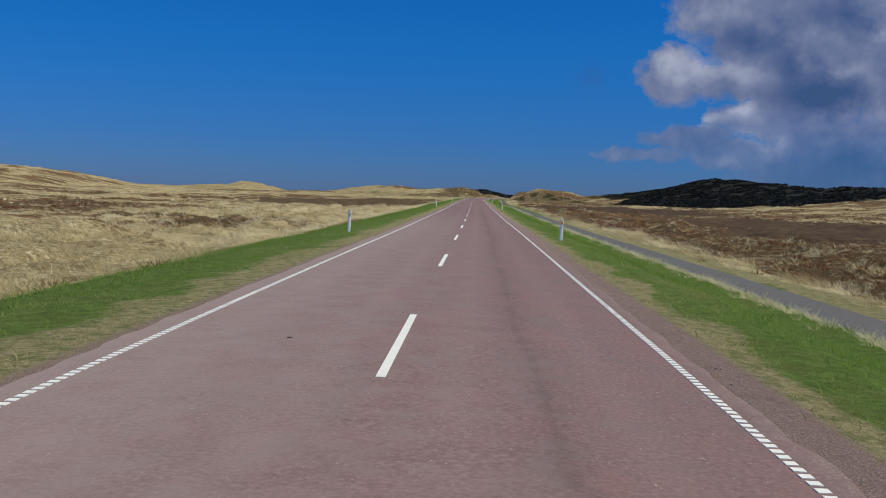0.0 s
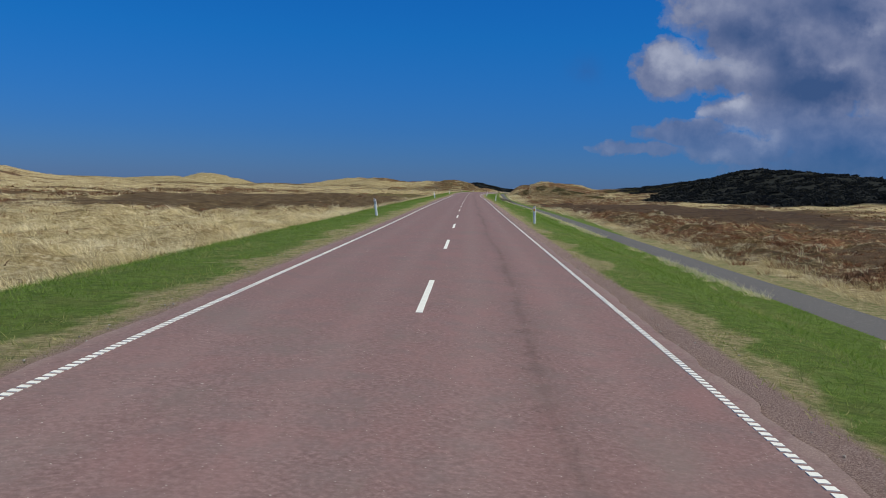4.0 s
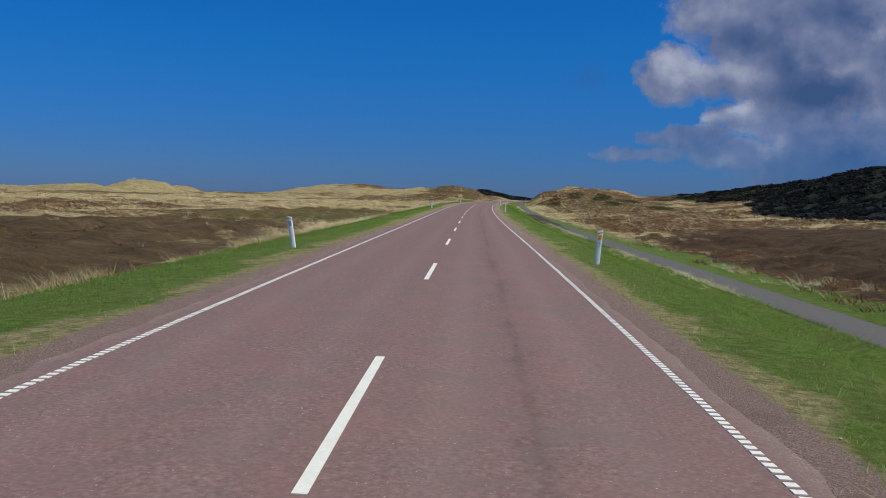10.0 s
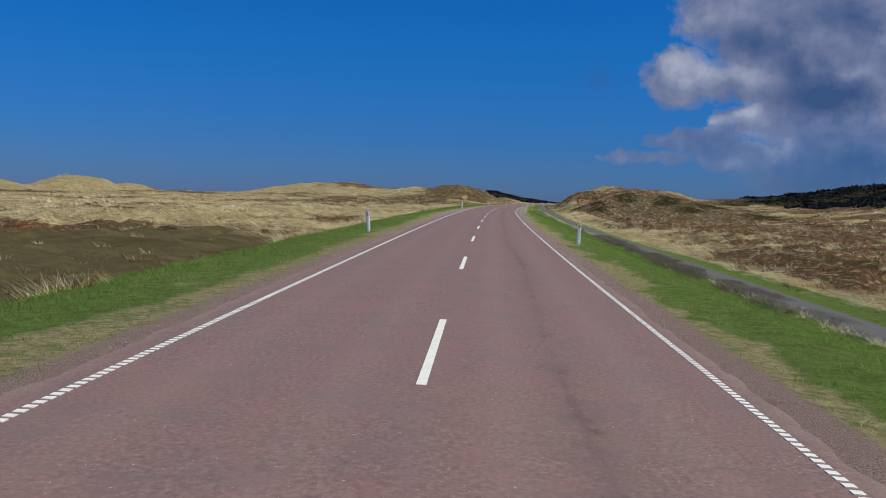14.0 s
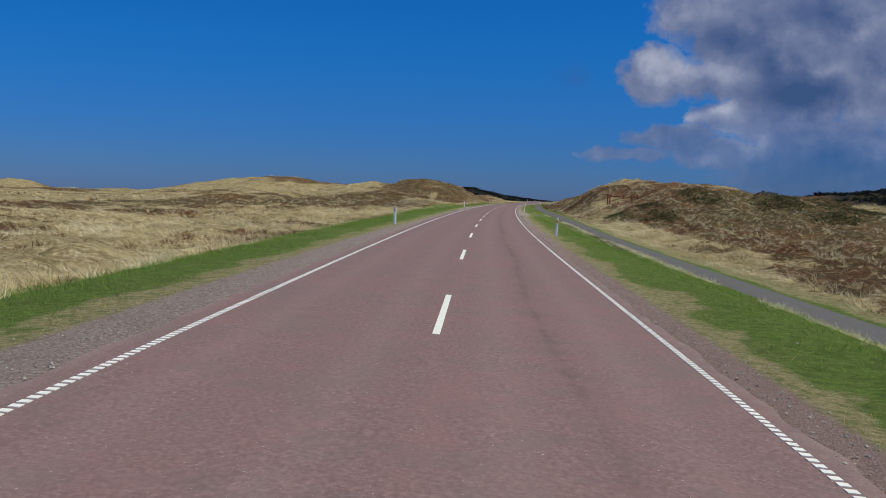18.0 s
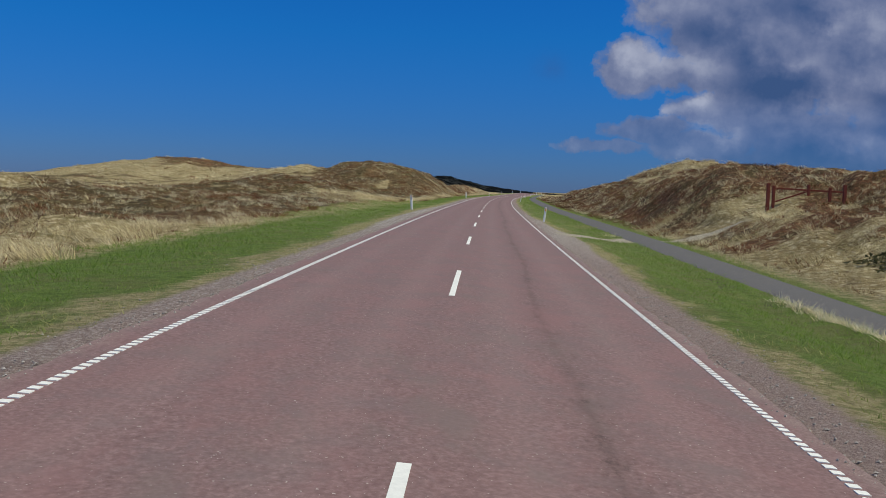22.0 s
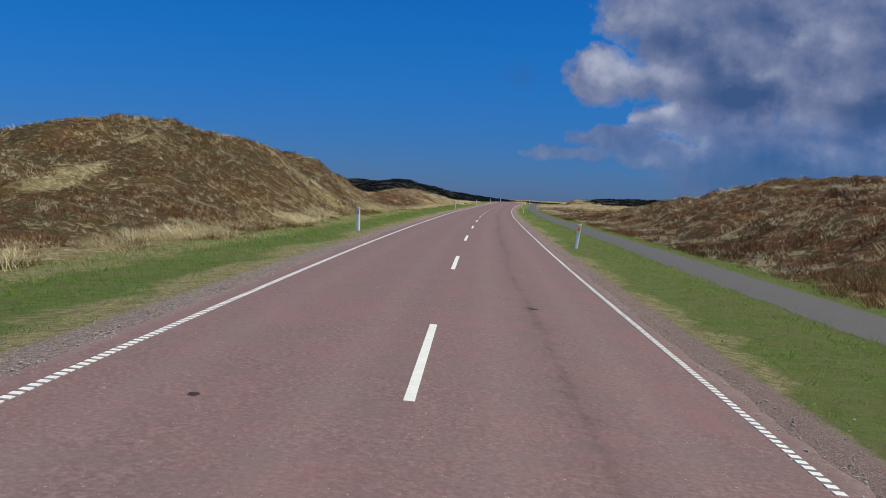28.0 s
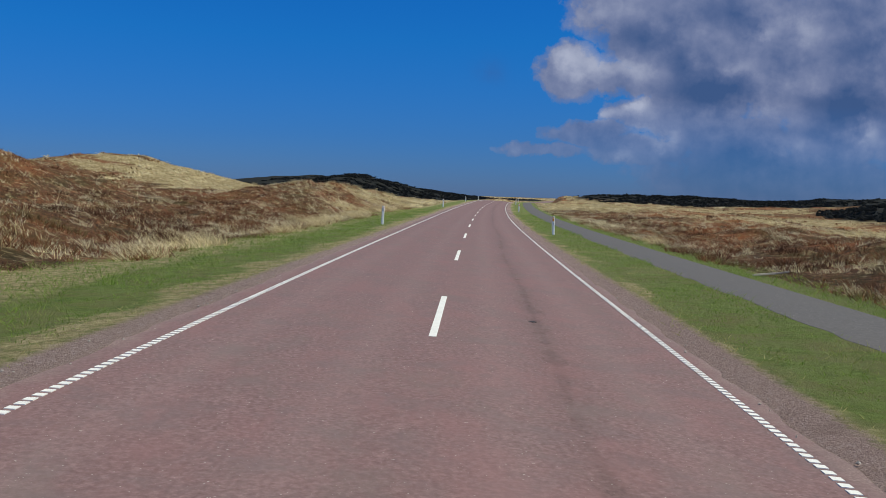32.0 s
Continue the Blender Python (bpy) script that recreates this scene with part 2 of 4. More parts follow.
# hills: s, lat, height, length along, width across, steepness of the flanks
LEFT_HILLS = [
    (700, -77, 6.5, 30, 21, 1),
    (691, -46, 5.5, 44, 13, 1),
    (683, -24, 5.7, 34, 13, 1.7),
    (720, -15, 0.2, 16, 9, 0.9),
    (581, -24, 2.9, 15, 9, 1),
    (543, -41, 1.8, 27, 13, 1),
    (760, -65, 5.3, 20, 23, 1),
    (797, -19, 2.6, 38, 8, 1.1),
    (852, -70, 6.9, 43, 24, 1),
    (744, -33, 2.6, 30, 7, 0.9),
]
FAR_DUNES = [
    (669, -185, 6.4, 19, 15, 2.2),
    (607, -194, 3.1, 12, 26, 1.8),
    (716, -187, 4.1, 13, 14, 1.8),
    (374, -197, 8.4, 94, 35, 1.1),
    (652, -254, 2.7, 77, 30, 1),
    (656, -117, 1.4, 47, 35, 1),
    (742, -108, 6.4, 31, 30, 1),
]
RIGHT_HILLS = [
    (548, 17, 3.8, 35, 25, 1),
    (595, 46, 3.7, 13, 11, 1),
    (509, 34, 3.1, 28, 13, 0.9),
    (684, 29, 4.3, 35, 16, 1),
    (615, 30, 6.9, 35, 12, 1),
    (601, 77, 3.2, 46, 36, 1.1),
    (849, 30, 0.2, 50, 13, 1),
    (850, 72, -3.5, 95, 34, 1),
    (528, 19.5, -1.5, 10, 6, 1),
]
WOODED_HILLS = [
    (508, 120, 11.7, 111, 33, 0.9),
    (646, 155, 7.3, 76, 38, 1),
    (829, 144, 6.8, 141, 56, 1),
    (359, 186, 12.2, 169, 69, 0.9),
    (980, 66, 0.3, 57, 32, 1),
    (1108, -77, 10.4, 77, 27, 0.9),
    (1345, -141, 9.8, 140, 74, 1),
    (1565, -205, 13.9, 247, 63, 1.1),
    (1250, 132, 0.2, 153, 39, 1),
    (1152, 61, 5, 65, 73, 1.1),
    (1210, 189, 7.1, 98, 51, 1.1),
]
HILLS = LEFT_HILLS + FAR_DUNES + RIGHT_HILLS + WOODED_HILLS


def ground_rel(s, lat):
    """Height of the ground over the road's centre line."""
    s, lat = np.broadcast_arrays(np.asarray(s, float), np.asarray(lat, float))
    dl, dr = np.interp(s, FIELD_S, LEFT_DROP), np.interp(s, FIELD_S, RIGHT_DROP)
    pin = np.interp(s, FIELD_S, PATH_IN)
    left = deck(s, -3.6) - 0.035 - 0.08 * sstep(3.7, 6.5, -lat) - dl * sstep(6.0, 12.0, -lat)
    right = deck(s, 3.7) - 0.035 - 0.10 * sstep(3.7, 5.2, lat) - (dr - 0.30) * sstep(4.6, 8.6, lat - (pin - 9.2))
    # low bank along the near edge of the cycle path
    right = right + np.interp(s, [150, 230, 490, 512], [0.14, 0.27, 0.27, 0.0]) * np.exp(-((lat - pin + 0.7) / 0.5) ** 2)
    h = np.where(lat < 0, left, right)
    al = np.abs(lat)
    rough = np.where(lat < 0, sstep(9, 16, al), sstep(pin + PATH_W + 0.8, pin + PATH_W + 6, lat))
    bumps = 0.0
    for hs, hl, hh, ls, wl, p in HILLS:
        d = ((s - hs) / ls) ** 2 + ((lat - hl) / wl) ** 2
        bumps = bumps + hh * np.exp(-d ** p)
    x, y = s, lat
    und = (fbm(x / 38, y / 26, 3, 3) - 0.5) * 1.5 + (fbm(x / 9, y / 7, 3, 11) - 0.5) * 0.9 + (fbm(x / 2.4, y / 1.9, 2, 19) - 0.5) * 0.55
    billow = np.abs(2 * vnoise(x / 2.4 + 0.6 * vnoise(y, x / 2, 8), y / 1.7 + 0.5 * vnoise(x / 2, y, 7), 17) - 1)
    und = und * (1 + 0.9 * np.clip(bumps / 6, 0, 1))
    und = und + (billow - 0.4) * 0.65 * sstep(44, 26, al) * np.interp(s, [480, 560], [1.0, 0.6])
    far = sstep(150, 500, al) * ((fbm(x / 130, y / 130, 3, 5) - 0.5) * 5.0 - 2.0)
    side = sstep(6.5, 14.0, np.where(lat < 0, al, lat - (pin + PATH_W) + 6.0))
    h = h + rough * und + bumps * side + far
    h = h + (fbm(x / 1.1, y / 0.9, 2, 29) - 0.5) * 0.10 * sstep(4.2, 6, al) * (1 - ((lat > pin - 0.4) & (lat < pin + PATH_W + 0.4)))
    inside = sstep(3.3, 3.62, al)
    return np.where(al < 3.62, (1 - inside) * (deck(s, lat) - 0.12) + inside * h, h)


def ground_z(s, lat):
    return road_z(s) + ground_rel(s, lat)


# patches where heather (+) or bleached grass (-) has the upper hand: s, lat, length, width, weight
PATCHES_LEFT_START = [(235, -25, 50, 12, 0.44), (335, -26, 24, 12, 0.18), (310, -55, 60, 18, 0.24), (120, -60, 60, 16, 0.2), (74, -21, 13, 5, 0.36), (80, -18, 130, 12, -0.16), (400, -22, 60, 14, -0.06), (514, -39, 16, 4, 0.35), (300, -12, 60, 4, -0.25), (484, -18, 14, 7, -0.35), (392, -14, 10, 3, 0.35)]
# the 0.9 patch paints the shadowed right flank of a far dune dark
PATCHES_DUNES = [(668, -186, 40, 40, -0.4), (690, -172, 6, 4, 0.9), (610, -190, 40, 30, -0.3)]
PATCHES_RIGHT_START = [(235, 32, 70, 17, 0.46), (100, 36, 70, 18, 0.38), (30, 34, 30, 14, 0.28), (395, 34, 60, 18, 0.2), (330, 26, 60, 12, 0.1), (160, 28, 60, 12, 0.28), (440, 26, 22, 7, 0.4)]
PATCHES_RIGHT_END = [(711, 12, 14, 4, 0.4), (500, 22, 18, 8, 0.22), (558, 24, 36, 18, 0.3), (520, 16, 16, 8, -0.15), (690, 22, 60, 14, 0.34), (500, 38, 40, 16, 0.26), (780, 18, 50, 10, 0.22), (638, 14, 45, 7, 0.42), (860, 16, 40, 9, -0.25), (524, 128, 120, 40, 0.3), (505, 32, 18, 10, 0.35), (500, 24, 14, 6, 0.5), (529, 18, 5, 3, -0.3), (484, 16, 20, 3.5, -0.5)]
PATCHES_LEFT_MIDDLE = [(636, -19, 26, 8, 0.14), (560, -34, 40, 18, -0.04), (638, -11.8, 16, 1.4, -0.25), (531, -23, 10, 4, 0.4), (602, -12.5, 15, 4, -0.35), (545, -24, 26, 12, 0.28), (600, -28, 40, 12, 0.1), (590, -30, 50, 18, 0.08), (533, -22, 16, 5, 0.55), (525, -16, 16, 5, 0.3)]
PATCHES_LEFT_END = [(678, -28, 42, 14, 0.05), (772, -26, 40, 14, 0.2), (650, -21, 10, 1.7, -0.4), (643, -15.5, 18, 3.2, 0.6), (664, -30, 26, 7, 0.25), (708, -13, 10, 3, 0.5), (738, -18.5, 12, 4, 0.5), (655, -32, 10, 5, 0.4), (700, -20, 60, 14, 0.1), (732, -21, 30, 7, 0.28), (692, -15, 24, 5, 0.12), (745, -33, 40, 14, 0.28), (770, -62, 45, 26, 0.32)]
PATCHES = PATCHES_LEFT_START + PATCHES_DUNES + PATCHES_RIGHT_START + PATCHES_RIGHT_END + PATCHES_LEFT_MIDDLE + PATCHES_LEFT_END


def heather_at(s, lat):
    """How much of the cover is dark heather rather than bleached grass, 0 to 1."""
    v = fbm(s / 17, lat / 24, 4, 41) * 0.55 + fbm(s / 4.2, lat / 7.0, 3, 47) * 0.45 + fbm(s / 1.6, lat / 1.6, 2, 49) * 0.20
    bias = np.where(lat > 0, 0.02, -0.05)
    for ps, pl_, ls, wl, w in PATCHES:
        bias = bias + w * np.exp(-((s - ps) / ls) ** 2 - ((lat - pl_) / wl) ** 2)
    fringe = lat - np.interp(s, FIELD_S, PATH_IN) - PATH_W
    bias = bias - np.interp(s, [180, 230, 300, 330, 480, 540], [0.22, 0.10, 0.10, 0.22, 0.22, 0.0]) * (lat > 0) * sstep(np.interp(s, [380, 520], [5.0, 2.4]), np.interp(s, [380, 520], [2.0, 0.4]), fringe + (fbm(s / 6, s * 0, 2, 43) - 0.5) * 3)
    return sstep(0.47, 0.77, v + bias)


# wet hollows under short dead brown growth: s, lat, length, width, how olive (+) or peaty (-)
BOGS = [(240, -31, 70, 23.0, 0.15), (334, -21.5, 26, 14.5, 0.75), (262, 38, 78, 22, -0.6), (112, 46, 54, 24, -0.25)]


def bog_at(s, lat):
    v, green = 0.0, 0.0
    ragged = (fbm(s / 16, lat / 6, 4, 141) - 0.5) * 0.55 + (fbm(s / 2.2, lat / 1.3, 2, 143) - 0.5) * 0.35
    for bs, bl, ls, wl, olive in BOGS:
        w = sstep(1.12, 0.88, np.sqrt(((s - bs) / ls) ** 2 + ((lat - bl) / wl) ** 2) + ragged)
        v, green = np.maximum(v, w), green + w * olive
    return v, green


def rust_at(s, lat):
    """Where the heather has withered to a rusty red, 0 to 1."""
    return np.where(lat < 0, 0.45, 1.0) * sstep(688, 704, s) * sstep(0.47, 0.61, fbm(s / 9, lat / 6, 3, 171)) + 0.2 * sstep(0.54, 0.64, fbm(s / 7, lat / 6, 3, 173))


def tussock_at(s, lat):
    """Tussocks of the plant cover, 1, and the gaps between them, 0."""
    return sstep(0.32, 0.64, fbm(s / 1.9, lat / 1.4, 2, 71))


def moss_at(s, lat):
    """Where the heath is olive with crowberry rather than red-brown, 0 to 1."""
    return np.clip(0.75 * sstep(470, 530, s) * sstep(705, 680, s) * sstep(-6, -12, lat) + np.exp(-((s - 495) / 30) ** 2 - ((lat - 38) / 18) ** 2) + 0.5 * sstep(0.52, 0.62, fbm(s / 18, lat / 8, 2, 131)) * sstep(560, 500, s), 0, 1)


def track_at(s, lat):
    """Pale sandy track from the road over the cycle path to the gate, 0 to 1."""
    mid = np.interp(lat, [4, 10, 16, 24, 34], [524, 526, 528, 530, 536])
    d = np.abs(s - mid) + (fbm(s / 1.5, lat / 1.5, 3, 101) - 0.5) * 4.2
    return sstep(np.interp(lat, [8, 10], [1.9, 1.3]), np.interp(lat, [8, 10], [1.0, 0.5]), d) * sstep(3.9, 4.7, lat) * sstep(16.5, 14.5, lat)


def mesh_from(name, verts, faces, smooth=False):
    me = bpy.data.meshes.new(name)
    verts, faces = np.asarray(verts, np.float32), np.asarray(faces, np.int32)
    k = faces.shape[1]
    me.vertices.add(len(verts))
    me.vertices.foreach_set("co", verts.ravel())
    me.loops.add(faces.size)
    me.loops.foreach_set("vertex_index", faces.ravel())
    me.polygons.add(len(faces))
    me.polygons.foreach_set("loop_start", np.arange(0, faces.size, k, dtype=np.int32))
    me.polygons.foreach_set("use_smooth", np.full(len(faces), smooth))
    me.update(calc_edges=True)
    return me


def float_attr(me, name, values):
    at = me.attributes.new(name, "FLOAT", "POINT")
    at.data.foreach_set("value", np.asarray(values, np.float32).ravel())


def grid_faces(nr, nc):
    i = np.arange(nr * nc).reshape(nr, nc)
    return np.stack([i[:-1, :-1], i[:-1, 1:], i[1:, 1:], i[1:, :-1]], -1).reshape(-1, 4)


def part(name, bm, material, parent, label=""):
    me = bpy.data.meshes.new(name)
    bm.to_mesh(me)
    bm.free()
    me.materials.append(material)
    ob = new(name, me)
    ob.parent = parent
    if label:
        tagged(ob, label)
    return ob


def box_bm(size, centre=(0, 0, 0), bevel=0.0, rot=None):
    bm = bmesh.new()
    bmesh.ops.create_cube(bm, size=1.0)
    bmesh.ops.scale(bm, vec=size, verts=bm.verts)
    if bevel:
        bmesh.ops.bevel(bm, geom=bm.edges[:], offset=bevel, segments=2, affect="EDGES", profile=0.6)
    if rot is not None:
        bmesh.ops.transform(bm, matrix=rot, verts=bm.verts)
    bmesh.ops.translate(bm, vec=centre, verts=bm.verts)
    return bm


# ---------------------------------------------------------------- materials
def material(name):
    m = bpy.data.materials.new(name)
    m.use_nodes = True
    t = m.node_tree
    return m, t, t.nodes["Principled BSDF"]


def attr(t, name):
    n = t.nodes.new("ShaderNodeAttribute")
    n.attribute_name = name
    return n.outputs["Fac"]


def obj_coord(t):
    return t.nodes.new("ShaderNodeTexCoord").outputs["Object"]


def bump(t, bsdf, height, strength, dist):
    n = t.nodes.new("ShaderNodeBump")
    n.inputs["Strength"].default_value, n.inputs["Distance"].default_value = strength, dist
    t.links.new(height, n.inputs["Height"])
    t.links.new(n.outputs[0], bsdf.inputs["Normal"])


def asphalt(name, dark, mean, light, worn, red):
    m, t, b = material(name)
    c = obj_coord(t)
    lat, along = attr(t, "lat"), attr(t, "along")
    speck = noise_tex(t, c, 62.0, 2.0, 0.7)
    grain = noise_tex(t, c, 19.0, 3.0, 0.7)
    blotch = noise_tex(t, c, 0.55, 5.0, 0.6)
    col = ramp(t, grain, [(0.30, dark), (0.5, mean), (0.72, light)])
    chip = ramp(t, speck, [(0.0, 0.0), (0.72, 0.0), (0.80, 1.0)])
    col = mix_col(t, math_node(t, "MULTIPLY", chip, 0.5), col, worn)
    stone = ramp(t, noise_tex(t, mapped(t, c, (1, 1, 1), (3.7, 1.9, 0.4)), 34.0, 1.0, 0.5), [(0.0, 0.0), (0.745, 0.0), (0.775, 1.0)])
    col = mix_col(t, stone, col, (0.62, 0.58, 0.52))
    old = noise_tex(t, mapped(t, c, (1, 1, 1), (8.1, 2.2, 0)), 1.5, 5.0, 0.65)
    pit = ramp(t, speck, [(0.0, 1.0), (0.23, 1.0), (0.31, 0.0)])
    col = mix_col(t, math_node(t, "MULTIPLY", pit, 0.55), col, tuple(v * 0.45 for v in dark))
    col = mix_col(t, ramp(t, blotch, [(0.35, 0.0), (0.7, 0.45)]), col, red)
    col = mix_col(t, ramp(t, old, [(0.48, 0.0), (0.66, 0.55)]), col, tuple(0.62 * v + 0.38 * min(mean) for v in mean))
    if name == "red_asphalt":
        # a dark oil-stained band in the right-hand lane, with crumbled spots along it
        wave = math_node(t, "MULTIPLY", math_node(t, "SUBTRACT", noise_tex(t, mapped(t, c, (0.05, 0.05, 0.05)), 1.0, 3.0), 0.5), 0.9)
        off = math_node(t, "ABSOLUTE", math_node(t, "SUBTRACT", math_node(t, "ADD", lat, wave), 1.6))
        ragged = math_node(t, "ADD", off, math_node(t, "MULTIPLY", math_node(t, "SUBTRACT", noise_tex(t, c, 2.2, 5.0, 0.7), 0.5), 0.45))
        patch = ramp(t, noise_tex(t, c, 0.16, 4.0, 0.7), [(0.36, 0.35), (0.60, 1.0)])
        col = mix_col(t, math_node(t, "MULTIPLY", ramp(t, ragged, [(0.02, 0.22), (0.34, 0.0)], "EASE"), patch), col, (0.095, 0.066, 0.056))
        col = mix_col(t, math_node(t, "MULTIPLY", ramp(t, ragged, [(0.02, 0.30), (0.075, 0.0)]), patch), col, (0.075, 0.050, 0.040))
        crumb = math_node(t, "MULTIPLY", ramp(t, noise_tex(t, mapped(t, c, (1, 0.45, 1)), 5.0, 5.0, 0.75), [(0.57, 0.0), (0.66, 0.75)]), ramp(t, ragged, [(0.05, 1.0), (0.28, 0.0)]))
        col = mix_col(t, math_node(t, "MULTIPLY", crumb, patch), col, (0.070, 0.046, 0.036))
        # mottling, pinker and greyer, a few metres long
        mott = noise_tex(t, mapped(t, c, (1.0, 0.4, 1.0), (2.7, 6.3, 0)), 1.1, 6.0, 0.7)
        col = mix_col(t, ramp(t, mott, [(0.52, 0.0), (0.66, 0.5)]), col, (0.248, 0.133, 0.128))
        col = mix_col(t, ramp(t, mott, [(0.34, 0.5), (0.47, 0.0)]), col, (0.180, 0.138, 0.124))
        # dust and crumbs over the outer edges
        rim = math_node(t, "ADD", math_node(t, "ABSOLUTE", lat), math_node(t, "MULTIPLY", math_node(t, "SUBTRACT", noise_tex(t, c, 2.2, 5.0, 0.75), 0.5), 0.9))
        col = mix_col(t, ramp(t, math_node(t, "SUBTRACT", rim, 3.0), [(0.42, 0.0), (0.70, 1.0)]), col, ramp(t, noise_tex(t, c, 45.0, 3.0, 0.7), [(0.25, (0.135, 0.092, 0.081)), (0.5, (0.242, 0.170, 0.152)), (0.8, (0.44, 0.35, 0.315))]))
        # the oldest stretch, at the start, is worn pale and grey
        pale = math_node(t, "DIVIDE", math_node(t, "SUBTRACT", 100.0, along), 45.0, True)
        pale = math_node(t, "MULTIPLY", pale, ramp(t, math_node(t, "ADD", math_node(t, "MULTIPLY", lat, -0.12), old), [(0.30, 0.0), (0.95, 0.5)]))
        col = mix_col(t, pale, col, (0.36, 0.29, 0.265))
        for centre in (-2.35, -0.75, 0.85, 2.35):
            o = math_node(t, "ABSOLUTE", math_node(t, "SUBTRACT", lat, centre))
            col = mix_col(t, math_node(t, "MULTIPLY", ramp(t, o, [(0.0, 1.0), (0.45, 0.0)], "EASE"), 0.05), col, worn)
    t.links.new(col, b.inputs["Base Color"])
    b.inputs["Roughness"].default_value = 0.86
    b.inputs["Specular IOR Level"].default_value = 0.3
    bump(t, b, math_node(t, "ADD", grain, speck), 0.3, 0.004)
    return m


RED_ASPHALT = asphalt("red_asphalt", (0.140, 0.085, 0.080), (0.203, 0.128, 0.122), (0.30, 0.200, 0.192), (0.46, 0.37, 0.34), (0.236, 0.133, 0.124))
GREY_ASPHALT = asphalt("grey_asphalt", (0.082, 0.077, 0.074), (0.118, 0.112, 0.108), (0.165, 0.157, 0.150), (0.28, 0.27, 0.25), (0.128, 0.118, 0.108))


def ground_material():
    m, t, b = material("heath_ground")
    c = obj_coord(t)
    fine, mid = noise_tex(t, c, 9.0, 5.0, 0.7), noise_tex(t, c, 1.3, 5.0, 0.65)
    tiny = noise_tex(t, c, 45.0, 3.0, 0.7)
    olive = noise_tex(t, mapped(t, c, (1, 1, 1), (1.4, 3.1, 0)), 0.9, 5.0, 0.7)
    straw = ramp(t, fine, [(0.25, (0.25, 0.192, 0.096)), (0.5, (0.62, 0.505, 0.272)), (0.75, (0.86, 0.75, 0.48))])
    straw = mix_col(t, ramp(t, mid, [(0.35, 0.0), (0.7, 0.5)]), straw, (0.31, 0.225, 0.09))
    straw = mix_col(t, ramp(t, noise_tex(t, c, 0.33, 4.0, 0.6), [(0.46, 0.0), (0.62, 0.55)]), straw, (0.28, 0.19, 0.095))
    straw = mix_col(t, math_node(t, "MULTIPLY", attr(t, "dull"), ramp(t, olive, [(0.3, 0.25), (0.6, 0.9)])), straw, (0.20, 0.165, 0.072))
    clot = noise_tex(t, mapped(t, c, (1, 1, 1), (2.9, 8.3, 0)), 3.4, 4.0, 0.6)
    straw = mix_col(t, ramp(t, clot, [(0.52, 0.0), (0.62, 0.6)]), straw, (0.84, 0.74, 0.49))
    straw = mix_col(t, ramp(t, clot, [(0.36, 0.65), (0.47, 0.0)]), straw, (0.235, 0.175, 0.082))
    heather = ramp(t, fine, [(0.25, (0.040, 0.022, 0.013)), (0.5, (0.150, 0.076, 0.041)), (0.78, (0.34, 0.175, 0.088))])
    heather = mix_col(t, ramp(t, clot, [(0.53, 0.0), (0.63, 0.65)]), heather, (0.33, 0.155, 0.075))
    heather = mix_col(t, ramp(t, clot, [(0.36, 0.7), (0.46, 0.0)]), heather, (0.038, 0.024, 0.014))
    heather = mix_col(t, ramp(t, noise_tex(t, c, 0.5, 4.0, 0.6), [(0.47, 0.0), (0.60, 0.7)]), heather, (0.062, 0.058, 0.022))
    green = ramp(t, fine, [(0.25, (0.062, 0.102, 0.016)), (0.5, (0.120, 0.196, 0.030)), (0.78, (0.235, 0.305, 0.072))])
    lush = noise_tex(t, mapped(t, c, (1, 1, 1), (9.4, 5.1, 0)), 3.2, 5.0, 0.7)
    green = mix_col(t, ramp(t, lush, [(0.38, 0.6), (0.50, 0.0)]), green, (0.060, 0.105, 0.018))
    green = mix_col(t, ramp(t, lush, [(0.50, 0.0), (0.64, 0.6)]), green, (0.175, 0.265, 0.065))
    green = mix_col(t, math_node(t, "MULTIPLY", ramp(t, olive, [(0.46, 0.0), (0.60, 0.9)]), math_node(t, "ADD", attr(t, "dull"), 0.15)), green, (0.185, 0.160, 0.072))
    green = mix_col(t, math_node(t, "MULTIPLY", ramp(t, mid, [(0.3, 0.25), (0.7, 1.0)]), attr(t, "dull")), green, (0.205, 0.222, 0.090))
    dry = ramp(t, fine, [(0.25, (0.14, 0.12, 0.055)), (0.5, (0.35, 0.30, 0.155)), (0.78, (0.58, 0.50, 0.29))])
    dry = mix_col(t, ramp(t, lush, [(0.40, 0.7), (0.52, 0.0)]), dry, (0.135, 0.175, 0.048))
    flints = noise_tex(t, c, 17.0, 3.0, 0.75)
    gravel = ramp(t, flints, [(0.32, (0.15, 0.122, 0.104)), (0.48, (0.32, 0.27, 0.235)), (0.58, (0.56, 0.51, 0.46)), (0.70, (0.86, 0.82, 0.76))])
    dust = ramp(t, tiny, [(0.25, (0.165, 0.112, 0.098)), (0.5, (0.315, 0.218, 0.192)), (0.8, (0.55, 0.44, 0.40))])
    gravel = mix_col(t, attr(t, "flint"), dust, gravel)
    gravel = mix_col(t, ramp(t, mid, [(0.56, 0.0), (0.72, 0.4)]), gravel, (0.17, 0.122, 0.102))
    sand = ramp(t, fine, [(0.3, (0.33, 0.285, 0.20)), (0.7, (0.56, 0.50, 0.40))])
    # forest floor, near black: the cloud shade on the hills is in it
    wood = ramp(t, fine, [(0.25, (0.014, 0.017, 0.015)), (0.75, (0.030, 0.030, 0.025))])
    bands = noise_tex(t, mapped(t, c, (0.35, 1.0, 1.0), (6.2, 0.7, 0)), 0.8, 6.0, 0.72)
